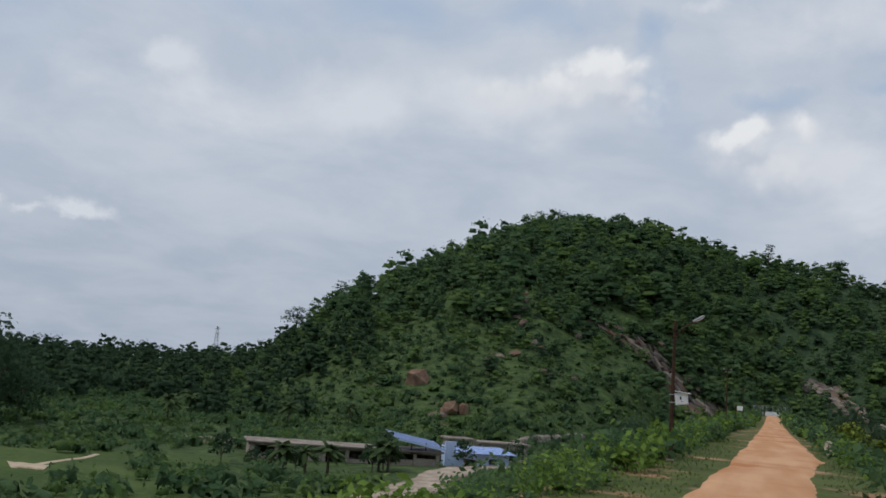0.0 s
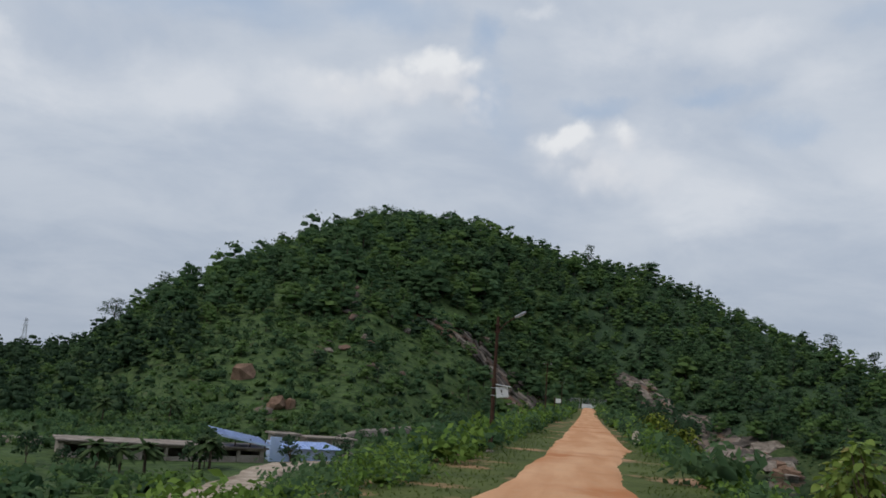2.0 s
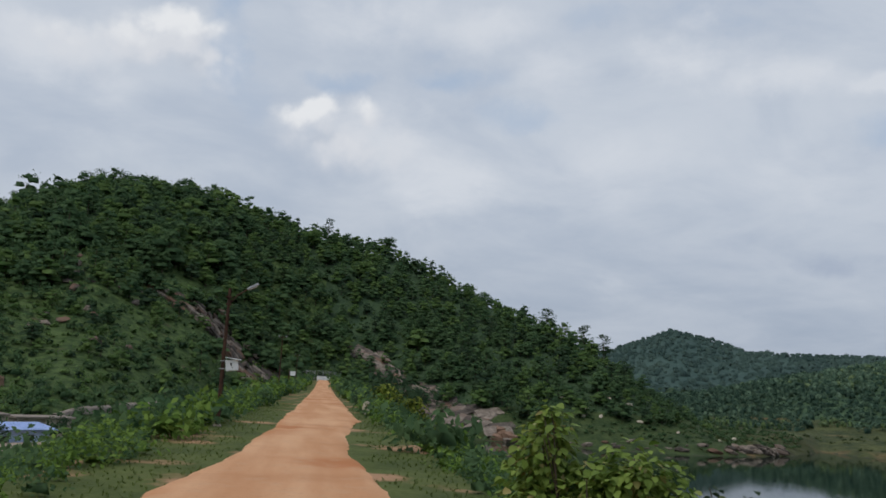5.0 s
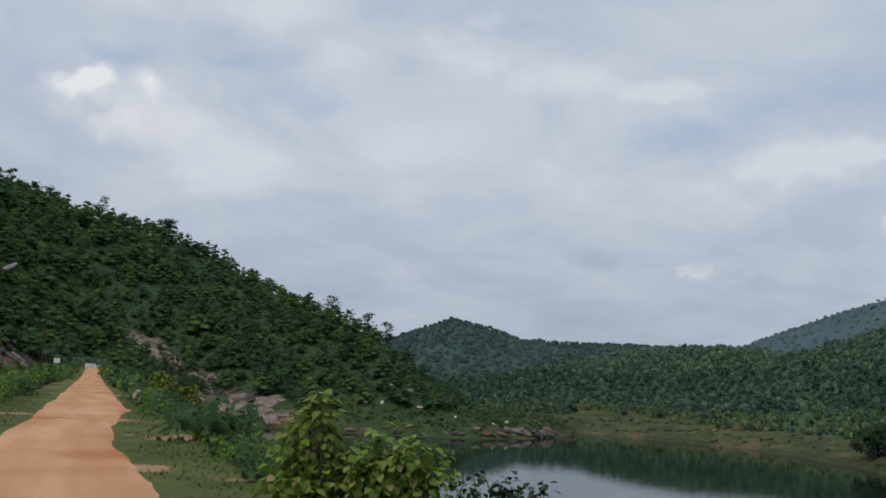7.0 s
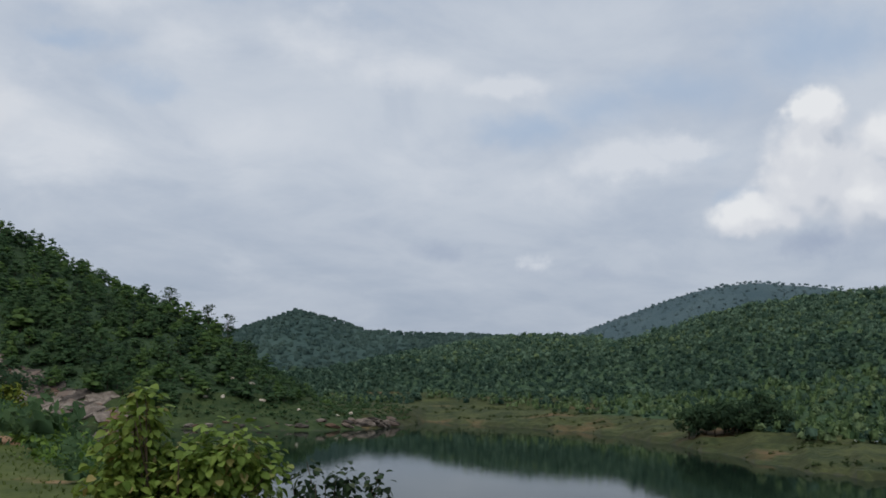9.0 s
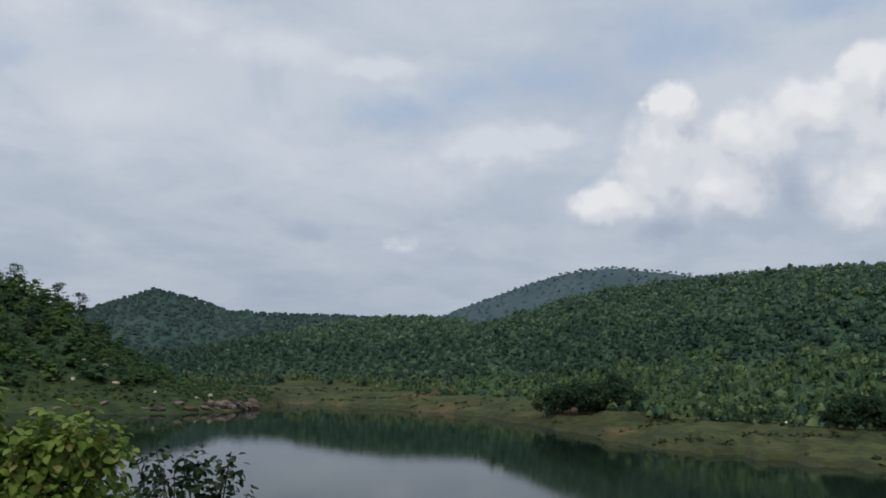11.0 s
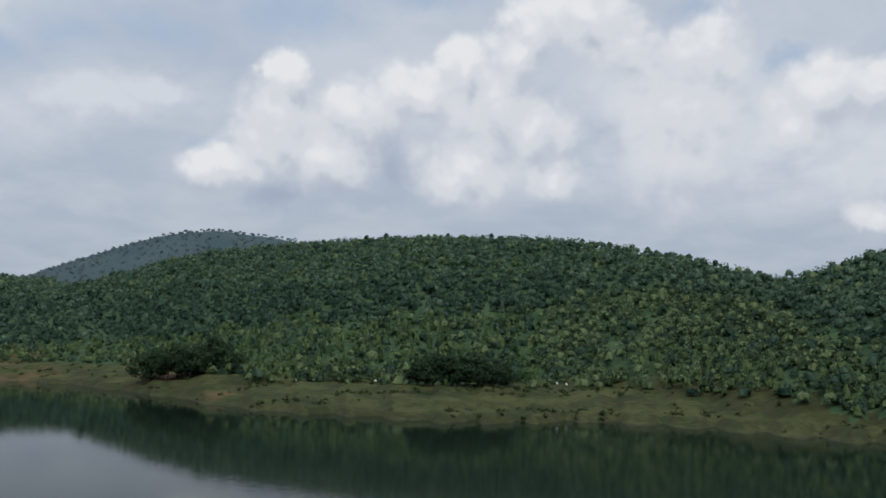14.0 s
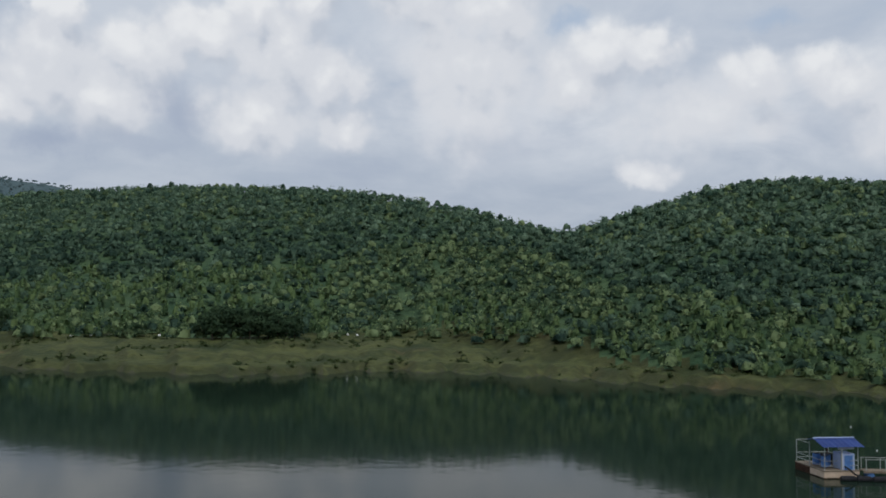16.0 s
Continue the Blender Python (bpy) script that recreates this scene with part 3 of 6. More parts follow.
# ------------------------------------------------------------ plants
def leaf_cloud(rng, centres, sizes, per, leaf, flat=0.35, heart=(0, 0, 0.8)):
    """Quads scattered in flattened clumps round the centres: vertices, faces, and normals that follow the clumps."""
    n = len(centres) * per
    c = np.repeat(centres, per, 0)
    s = np.repeat(sizes, per)
    p = rng.normal(size=(n, 3))
    p /= np.linalg.norm(p, axis=1, keepdims=True)
    p *= rng.uniform(0.35, 1, (n, 1)) ** 0.5
    p[:, 2] *= flat
    q = c + p * s[:, None]
    nrm = p * 0.9 + rng.normal(size=(n, 3)) * 0.5 + np.array([0, 0, 0.6])
    nrm /= np.linalg.norm(nrm, axis=1, keepdims=True)
    t = np.cross(nrm, rng.normal(size=(n, 3)))
    t /= np.linalg.norm(t, axis=1, keepdims=True)
    b = np.cross(nrm, t)
    w = (leaf * rng.uniform(0.6, 1.3, n))[:, None]
    v = np.stack([q - t * w, q - b * w * 0.6 + nrm * w * 0.15, q + t * w, q + b * w * 0.6 + nrm * w * 0.15], 1).reshape(-1, 3)
    out = (c - np.array(heart)) * 0.55 + p * np.array([1, 1, 1.6]) + np.array([0, 0, 0.25]) + nrm * 0.7
    out /= np.linalg.norm(out, axis=1, keepdims=True)
    v = v.reshape(-1, 4, 3)
    face = np.cross(v[:, 1] - v[:, 0], v[:, 2] - v[:, 1])
    turned = (face * out).sum(1) < 0
    v[turned] = v[turned][:, ::-1]
    v = v.reshape(-1, 3)
    return v, np.arange(4 * n).reshape(-1, 4), np.repeat(out, 4, 0)


def lump_shape():
    """A ball of 24 four-sided faces: unit directions and faces."""
    pts = [(i, j, k) for i in (-1, 0, 1) for j in (-1, 0, 1) for k in (-1, 0, 1) if (i, j, k) != (0, 0, 0)]
    at = {p: n for n, p in enumerate(pts)}
    faces = []
    for axis in range(3):
        b, c = (axis + 1) % 3, (axis + 2) % 3
        for side in (-1, 1):
            for u in (-1, 0):
                for v in (-1, 0):
                    ring = []
                    for du, dv in ((0, 0), (1, 0), (1, 1), (0, 1)):
                        p = [0, 0, 0]
                        p[axis], p[b], p[c] = side, u + du, v + dv
                        ring.append(at[tuple(p)])
                    faces.append(ring if side > 0 else ring[::-1])
    d, faces = np.array(pts, float), np.array(faces)
    faces = faces[d[faces][:, :, 2].min(1) >= 0]            # the underside stays open
    used = np.unique(faces)
    faces = np.searchsorted(used, faces)
    d = d[used]
    d[d[:, 2] < 0.1, 2] = -0.45
    return d / np.linalg.norm(d, axis=1, keepdims=True), faces


LUMP_DIRS, LUMP_FACES = lump_shape()


def lumps(rng, centres, sizes, squash=0.6, uneven=0.38, ruffled=0.7):
    """Uneven rounded leaf masses."""
    vs, fs, ns = [], [], []
    for k, (c, r) in enumerate(zip(centres, sizes)):
        d = LUMP_DIRS * rng.uniform(1 - uneven, 1 + uneven, (len(LUMP_DIRS), 1))
        vs.append(np.asarray(c) + d * np.array([r, r, r * squash]))
        fs.append(LUMP_FACES + k * len(LUMP_DIRS))
        n = LUMP_DIRS * np.array([1, 1, 1 / squash]) + rng.normal(size=LUMP_DIRS.shape) * ruffled
        ns.append(n / np.linalg.norm(n, axis=1, keepdims=True))
    return np.concatenate(vs), np.concatenate(fs), np.concatenate(ns)


def tube(path, r0, r1, sides=5):
    """A tapered tube along a path of points."""
    path = np.asarray(path, float)
    k = len(path)
    a = np.linspace(0, 2 * np.pi, sides, endpoint=False)
    rad = np.linspace(r0, r1, k)
    ring = np.stack([np.cos(a), np.sin(a), 0 * a], 1)
    v = np.concatenate([path[i] + ring * rad[i] for i in range(k)])
    f = [(i * sides + j, i * sides + (j + 1) % sides, (i + 1) * sides + (j + 1) % sides, (i + 1) * sides + j) for i in range(k - 1) for j in range(sides)]
    return v, np.array(f), np.tile(ring, (k, 1))


def join(parts):
    """Joins (verts, faces, normals, material index) lists."""
    o, fs = 0, []
    for v, f, n, m in parts:
        fs.append(f + o)
        o += len(v)
    return (np.concatenate([p[0] for p in parts]), np.concatenate(fs), np.concatenate([p[2] for p in parts]),
            np.concatenate([np.full(len(p[1]), p[3]) for p in parts]))


def tree_parts(seed, clumps=20, per=8, leaf=0.16, tall=1.0, flat=0.35, spread=1.0, branches=True):
    """A tree about 2 high and 2 wide (times tall, spread): crown in layers, trunk and limbs."""
    rng = np.random.RandomState(seed)
    u = rng.uniform(0, 1, clumps)
    a = rng.uniform(0, 6.283, clumps)
    rad = spread * rng.uniform(0.3, 1.0, clumps) * np.sin(np.pi * np.minimum(1, 0.25 + 0.70 * u)) ** 0.6
    cs = np.stack([np.cos(a) * rad, np.sin(a) * rad, (0.5 + 1.35 * u) * tall], 1)
    crown = leaf_cloud(rng, cs, rng.uniform(0.28, 0.5, clumps) * spread, per, leaf, flat, (0, 0, 0.9 * tall))
    if not branches:
        return crown, None
    lean = rng.uniform(-0.12, 0.12, 2)
    wood = [(*tube([(0, 0, -0.3), (lean[0] * 0.5, lean[1] * 0.5, 0.6 * tall), (lean[0], lean[1], 1.4 * tall)], 0.05, 0.02), 0)]
    for k in range(0, clumps, max(1, clumps // 5)):
        c = cs[k]
        wood.append((*tube([(lean[0] * 0.4, lean[1] * 0.4, 0.45 * tall), (c[0] * 0.5, c[1] * 0.5, c[2] * 0.75), tuple(c)], 0.028, 0.008, 4), 0))
    return crown, join(wood)[:3]


def tree_template(seed, masses=5, clumps=12, per=4, leaf=0.2, tall=1.0, spread=1.0, squash=0.5, mass=0.5, branches=True, calm=0.0, thin=0.5):
    """A woodland tree seen from far: layered leaf masses with loose leaves at their edges."""
    rng = np.random.RandomState(seed)
    crown, _ = tree_parts(seed, clumps, per, leaf, tall * 0.95, thin, spread * 0.9, False)
    u = (np.arange(masses) + rng.uniform(0, 0.8, masses)) / masses
    a = rng.uniform(0, 6.283) + np.arange(masses) * 2.4
    rad = spread * 0.6 * np.sin(np.pi * np.minimum(1, 0.25 + 0.72 * u)) * rng.uniform(0.5, 1, masses) * (masses > 1)
    cs = np.stack([np.cos(a) * rad, np.sin(a) * rad, (0.38 + 1.3 * u) * tall], 1)
    body = lumps(rng, cs, mass * spread * rng.uniform(0.8, 1.15, masses) * (1.15 - 0.45 * u), squash)
    stem = [(*tube([(0, 0, -0.3), (0.03, 0.02, 1.2 * tall)], 0.05, 0.025), 1)] if branches else []
    if calm:                       # far crowns: leaves face the sky more evenly
        for piece in (body, crown):
            piece[2][:] = piece[2] * (1 - calm) + np.array([0, 0, calm])
            piece[2][:] /= np.linalg.norm(piece[2], axis=1, keepdims=True)
    return join([(*body, 0), (*crown, 0)] + stem)


def shrub_template(seed, clumps=7, per=7, leaf=0.22, masses=1, mass=0.65):
    rng = np.random.RandomState(seed)
    cs = np.stack([rng.uniform(-0.7, 0.7, clumps), rng.uniform(-0.7, 0.7, clumps), rng.uniform(0.15, 0.8, clumps)], 1)
    leaves = leaf_cloud(rng, cs, rng.uniform(0.3, 0.5, clumps), per, leaf, 0.7, (0, 0, 0.1))
    at = np.stack([rng.uniform(-0.4, 0.4, masses), rng.uniform(-0.4, 0.4, masses), rng.uniform(0.15, 0.4, masses)], 1)
    turned = leaves[2] * 0.6 + np.array([0, 0, 0.4])
    leaves = (leaves[0], leaves[1], turned / np.linalg.norm(turned, axis=1, keepdims=True))
    return join([(*lumps(rng, at, mass * rng.uniform(0.85, 1.15, masses), 0.65, 0.5, 0.9), 0), (*leaves, 0)])


def tuft_template(seed, blades=6):
    """A grass tuft about 1 high."""
    rng = np.random.RandomState(seed)
    vs, ns = [], []
    for k in range(blades):
        a, b = rng.uniform(0, 6.283), rng.uniform(-0.35, 0.35, 2)
        w = np.array([math.cos(a), math.sin(a), 0]) * 0.10
        base = np.array([b[0], b[1], 0])
        tip = base + np.array([b[0] * 1.2 + rng.uniform(-0.3, 0.3), b[1] * 1.2 + rng.uniform(-0.3, 0.3), rng.uniform(0.55, 1)])
        mid = (base + tip) / 2 + np.array([0, 0, 0.12])
        vs += [base - w, base + w, mid + w * 0.7, mid - w * 0.7, mid - w * 0.7, mid + w * 0.7, tip + w * 0.1, tip - w * 0.1]
        face = np.cross(w, tip - base)
        ns += [tuple(face)] * 8
    ns = np.array(ns)
    ns = ns / np.linalg.norm(ns, axis=1, keepdims=True) * 0.1 + np.array([0, 0, 0.9])
    return np.array(vs), np.arange(len(vs)).reshape(-1, 4), ns / np.linalg.norm(ns, axis=1, keepdims=True), np.zeros(len(vs) // 4, int)


def scatter(name, label, spots, templates, mats, sizes, rng, category="woodland", sink=0.05):
    """One mesh of many plants that nobody could count."""
    spots = np.asarray(spots)
    z = height(spots[:, 0], spots[:, 1])
    vs, fs, ns, ms, o = [], [], [], [], 0
    for k, (x, y) in enumerate(spots):
        v, f, nr, m = templates[rng.randint(len(templates))]
        a, s = rng.uniform(0, 6.283), sizes[k]
        ca, sa = math.cos(a), math.sin(a)
        tall = rng.uniform(0.85, 1.2)
        turn = np.array([[ca, sa, 0], [-sa, ca, 0], [0, 0, 1]])
        w = (v * np.array([1, 1, tall])) @ turn * s + np.array([x, y, z[k] - sink * s])
        vs.append(w)
        fs.append(f + o)
        ns.append(nr @ turn)
        ms.append(m)
        o += len(v)
    me = from_arrays(name, np.concatenate(vs), np.concatenate(fs), mats, np.concatenate(ms), True, np.concatenate(ns))
    return tagged(new(name, me), label, category, kind="stuff")


def polar_spots(rng, n, az, d, keep):
    """Random places in a sector, thinned by keep(x, y, z)."""
    a = np.radians(rng.uniform(az[0], az[1], n))
    r = np.sqrt(rng.uniform(d[0] ** 2, d[1] ** 2, n))
    x, y = r * np.sin(a), r * np.cos(a)
    ok = keep(x, y, height(x, y))
    return np.stack([x[ok], y[ok]], 1)


def road_spots(rng, n, s, side):
    """Random places beside the road: along it, and to its right."""
    a, b = rng.uniform(*s, n), rng.uniform(*side, n)
    return np.stack([ROAD_X0 + a * ROAD_U[0] + b * ROAD_N[0], a * ROAD_U[1] + b * ROAD_N[1]], 1)


def spaced(spots, gap):
    """At most one place in each square of a grid."""
    seen, out = set(), []
    for x, y in spots:
        k = (int((x * 0.8 + y * 0.6 + 0.4 * gap * math.sin(y / gap)) // gap), int((y * 0.8 - x * 0.6 + 0.4 * gap * math.sin(x / gap)) // gap))
        if k not in seen:
            seen.add(k)
            out.append((x, y))
    return np.array(out)


BROAD = [tree_template(s, 8, 20, 5, 0.1, spread=1.1, squash=0.42, mass=0.41, calm=0.4, thin=0.4) for s in range(7)]
TALLER = [tree_template(20 + s, 7, 18, 5, 0.1, tall=1.25, spread=0.9, squash=0.5, mass=0.43, calm=0.4, thin=0.4) for s in range(4)]
SHRUBS = [shrub_template(40 + s, 12, 7, 0.125, 1, 0.36) for s in range(5)]
MIDDLE = [tree_template(30 + s, 5, 9, 3, 0.16, tall=(1.0, 1.3)[s % 2], squash=0.65, mass=0.45, branches=False) for s in range(6)]
NEAR_SHRUBS = [shrub_template(45 + s, 13, 8, 0.09, 1, 0.3) for s in range(5)]
LOW_SHRUBS = [shrub_template(50 + s, 7, 4, 0.19, 1, 0.48) for s in range(7)]
SMALL = [tree_template(60 + s, 1, 22, 1, 0.2, squash=0.8, mass=0.70, branches=False, calm=0.25) for s in range(6)]
SLIM = [tree_template(80 + s, 1, 15, 1, 0.2, tall=1.35, spread=0.62, squash=1.5, mass=0.75, branches=False, calm=0.3) for s in range(5)]
TINY = [tree_template(100 + s, 1, 4, 1, 0.3, squash=0.8, mass=0.9, branches=False, calm=0.5) for s in range(5)]
PLAIN = [tree_template(70 + s, 1, 16, 1, 0.22, squash=0.9, mass=0.70, branches=False, calm=0.25) for s in range(5)]
TUFTS = [tuft_template(90 + s) for s in range(5)]


def on_main(x, y):
    """Metres that the main hill rises above the land here."""
    share, top = MAIN_HILL.share(x, y)
    return share * np.maximum(top - 5, 0)


TRACK = [(-4.5, 62), (-2.2, 74), (1.0, 93), (3.0, 108), (4.6, 122)]
# bare rock: azimuth, distance, radius kept clear of trees
CLEARINGS = [(-0.9, 204, 4.5), (1.5, 179, 4.5), (11.9, 274, 3), (13, 277, 4), (14.2, 279, 6), (15.2, 273, 7.5), (16.4, 275, 7.5), (17.6, 278, 6.5), (15.6, 262, 6), (17, 265, 6), (22.4, 331, 4), (22.9, 325, 4), (24.3, 306, 4.5), (25.8, 297, 5),
             (23.8, 320, 4.5), (25.3, 309, 4.5), (27.3, 292, 6), (29.4, 271, 7.5), (31.5, 263, 7.5), (5.7, 229, 4), (7.3, 219, 4), (20.6, 292, 7.5), (3, 105, 14), (-5, 103, 14), (-10, 103, 12),
             (4.4, 140, 10)]


def bare(x, y):
    ok = np.zeros(len(x), bool)
    for az, d, r in CLEARINGS:
        cx, cy = polar(az, d)
        ok |= np.hypot(x - cx, y - cy) < r
    return ok


def make_woods():
    rng = np.random.RandomState(7)
    spots = spaced(polar_spots(rng, 30000, (-13, 50), (200, 450), lambda x, y, z: (on_main(x, y) > 3) & ((along(x, y)[1] < -6) | (shore_dist(x, y) > 12 + 9 * smooth(34, 39, np.degrees(np.arctan2(x, y))))) & ~bare(x, y)), 5.4)
    az, d = np.degrees(np.arctan2(spots[:, 0], spots[:, 1])), np.hypot(spots[:, 0], spots[:, 1])
    near_side = d < np.interp(az, AZ_TABLE, MAIN_HILL.far) + 12
    spots, az, d = spots[near_side], az[near_side], d[near_side]
    up = on_main(spots[:, 0], spots[:, 1])
    wood = (az > 14) | (up > 34 + 9 * np.sin(az * 1.3) + 8 * bumps(spots[:, 0], spots[:, 1], 30, 41)) | (rng.uniform(size=len(spots)) < 0.28)
    wood &= (along(spots[:, 0], spots[:, 1])[1] > -4) | (d > 205)
    big = spots[wood]
    size = rng.uniform(2.2, 4.0, len(big)) * np.where(rng.uniform(size=len(big)) < 0.10, 1.35, 1)
    size *= np.where((up[wood] < 24) & (az[wood] < 14), 0.7, 1)
    size *= np.where((up[wood] > 40) & (az[wood] < 16), 1.25, 1) * np.interp(az[wood], (18, 26), (1, 0.82))
    size *= np.interp(az[wood], (36, 41, 47), (1, 0.7, 0.4))
    lot = rng.uniform(size=len(big))
    for part_of, mat, label in ((lot < 0.62, M_LEAF_HILL, "dense green woodland covering the steep hill"),
                                ((lot >= 0.62) & (lot < 0.76), M_LEAF_DARK, "dark green trees in the hill woodland"),
                                (lot >= 0.76, M_LEAF_LIGHT, "light green flat-topped trees in the hill woodland")):
        scatter("hill_woodland", label, big[part_of], BROAD + TALLER, [mat, M_BARK], size[part_of], rng)
    low = spaced(polar_spots(rng, 30000, (-16, 48), (140, 430), lambda x, y, z: ((along(x, y)[1] < -6) | (np.hypot(x, y) > 285)) & (on_main(x, y) > 0.5) & ~bare(x, y) & ((along(x, y)[1] < 0) | (shore_dist(x, y) > 10 + 9 * smooth(34, 39, np.degrees(np.arctan2(x, y)))))), 2.8)
    low = low[(on_main(low[:, 0], low[:, 1]) < 34) | (rng.uniform(size=len(low)) < 0.5)]
    lot = rng.uniform(size=len(low)) + 0.3 * bumps(low[:, 0], low[:, 1], 35, 21)
    for part_of, mat, label in ((lot < 0.5, M_LEAF_HILL, "green scrub on the lower hillside"), ((lot >= 0.5) & (lot < 0.66), M_LEAF_DARK, "dark green scrub on the lower hillside"),
                                (lot >= 0.66, M_LEAF_LIGHT, "bright green scrub on the lower hillside")):
        scatter("hill_scrub", label, low[part_of], LOW_SHRUBS, [mat], 0.8 + 1.6 * rng.uniform(size=part_of.sum()) ** 1.7, rng, "scrub")
    shore = spaced(polar_spots(rng, 7000, (25, 50), (240, 330), lambda x, y, z: (z > 0.6) & (on_main(x, y) < 14) & ~bare(x, y) & (shore_dist(x, y) > 5 + 5 * smooth(33, 37, np.degrees(np.arctan2(x, y))))), 2.6)
    scatter("shore_scrub", "low green scrub along the foot of the hill", shore, LOW_SHRUBS, [M_LEAF_HILL], rng.uniform(0.5, 1.3, len(shore)), rng, "scrub")
    # downstream plain
    def open_field(x, y):
        d, a = np.hypot(x, y), np.degrees(np.arctan2(x, y))
        return (d < 98 + 3 * np.sin(a)) & (d > 74) & (a < -17.5)
    track = [polar(a, d) for a, d in TRACK]
    def on_track(x, y):
        hit = np.zeros(len(x), bool)
        for (x0, y0), (x1, y1) in zip(track, track[1:]):
            u = np.clip(((x - x0) * (x1 - x0) + (y - y0) * (y1 - y0)) / ((x1 - x0) ** 2 + (y1 - y0) ** 2), 0, 1)
            hit |= np.hypot(x - x0 - u * (x1 - x0), y - y0 - u * (y1 - y0)) < 4.2
        return hit
    plain = spaced(polar_spots(rng, 12000, (-34, 9), (50, 330), lambda x, y, z: (along(x, y)[1] < -20) & (on_main(x, y) < 4) & ~open_field(x, y) & ~bare(x, y) & ~on_track(x, y)), 2.8)
    lot = rng.uniform(size=len(plain)) + 0.25 * bumps(plain[:, 0], plain[:, 1], 40, 22)
    scatter("plain_scrub", "bright green scrub on the low plain", plain[lot < 0.5], LOW_SHRUBS, [M_LEAF_LIGHT], rng.uniform(0.7, 1.8, (lot < 0.5).sum()), rng, "scrub")
    scatter("plain_scrub", "dark green bushes on the low plain", plain[lot >= 0.5], LOW_SHRUBS, [M_LEAF_HILL], rng.uniform(0.8, 2.1, (lot >= 0.5).sum()), rng, "scrub")
    trees = spaced(polar_spots(rng, 6000, (-36, -4), (165, 470), lambda x, y, z: (on_main(x, y) < 22) & ((np.hypot(x, y) > 225) | (np.sin(x * 0.13) + np.sin(y * 0.11) > 0.9)) & (np.hypot(x, y) < 455)), 7.8)
    scatter("plain_woodland", "dark woodland on the low ridge beyond the plain", trees, MIDDLE, [M_LEAF_DARK, M_BARK], rng.uniform(2.0, 3.6, len(trees)), rng)
    # slopes of the dam
    for side, tone in (((-21, -3.5), "grassy downstream"), ((3.3, 20), "lakeside")):
        for stretch, gap, low, high, kind in (((2, 26), 1.0, 0.40, 0.84, NEAR_SHRUBS), ((26, 80), 1.12, 0.6, 1.2, SHRUBS), ((80, 285), 1.6, 1.1, 1.9, LOW_SHRUBS)):
            spots = spaced(road_spots(rng, 9000, stretch, side), gap)
            out = np.abs(along(spots[:, 0], spots[:, 1])[1] - 0.1)
            spots = spots[(height(spots[:, 0], spots[:, 1]) > 1) & (out + 0.8 * bumps(spots[:, 0], spots[:, 1], 9, 17) > 3.6)]
            lot = rng.uniform(size=len(spots)) + 0.35 * bumps(spots[:, 0], spots[:, 1], 12, 13)
            size = rng.uniform(low, high, len(spots)) * (1 + 0.35 * bumps(spots[:, 0], spots[:, 1], 8, 18))
            lime = lot < (0.66 if side[0] < 0 else 0.45)
            scatter("dam_scrub", "bright green low scrub on the %s dam slope" % tone, spots[lime], kind, [M_LEAF_LIME], size[lime], rng, "scrub")
            scatter("dam_scrub", "darker green bushes on the %s dam slope" % tone, spots[~lime], kind, [M_LEAF_HILL], size[~lime] * 1.15, rng, "scrub")
    for side in ((-4.9, -1.25), (1.6, 4.2)):
        grass = spaced(road_spots(rng, 15000, (4, 70), side), 0.29)
        out = np.abs(along(grass[:, 0], grass[:, 1])[1] - 0.2)
        patchy = bumps(grass[:, 0], grass[:, 1], 3.0, 11) > np.interp(out, (1.3, 1.9, 2.4, 3.0), (0.7, 0.0, -0.7, -1.0))
        grass = grass[patchy]
        scatter("verge_grass", "short green grass on the road verge", grass, TUFTS, [M_LEAF_GRASS], rng.uniform(0.04, 0.09, len(grass)), rng, "grass")
    # beyond the lake
    def beyond(x, y, z):
        return (shore_dist(x, y) > 44 - 39 * smooth(94, 114, np.degrees(np.arctan2(x, y))) + 8 * np.sin(x * 0.05) + 30 * smooth(61, 50, np.degrees(np.arctan2(x, y)))) & (on_main(x, y) < 0.3) & (np.hypot(x, y) < 720)
    wood = np.concatenate([spaced(polar_spots(rng, 40000, (38, 66), (300, 735), lambda x, y, z: beyond(x, y, z)), 4.4),
                           spaced(polar_spots(rng, 40000, (66, 100), (150, 560), lambda x, y, z: beyond(x, y, z)), 3.2),
                           spaced(polar_spots(rng, 40000, (100, 129), (150, 430), lambda x, y, z: beyond(x, y, z)), 2.4)])
    az, d = np.degrees(np.arctan2(wood[:, 0], wood[:, 1])), np.hypot(wood[:, 0], wood[:, 1])
    limit = np.where(az < 62, 735, np.where(az < 105, np.interp(az, AZ_TABLE, BIG_HILL.far), np.interp(az, AZ_TABLE, RIGHT_HILL.far)) + 10)
    wood = wood[d < limit]
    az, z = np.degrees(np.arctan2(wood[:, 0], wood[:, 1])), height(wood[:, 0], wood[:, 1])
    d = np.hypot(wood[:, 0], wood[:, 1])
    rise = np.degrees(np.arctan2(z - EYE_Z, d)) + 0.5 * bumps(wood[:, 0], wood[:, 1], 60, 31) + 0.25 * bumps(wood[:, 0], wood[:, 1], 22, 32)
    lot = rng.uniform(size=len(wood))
    # belt of cloud shadow between these angles, sunlit foot below it, by leaf colour
    shadow_low = np.interp(az, (50, 60, 66, 74, 84, 92, 99, 104, 112, 120), (-1.2, -1.0, -0.4, 0.5, 1.2, 2.2, 3.6, 2.6, 0.2, -0.6))
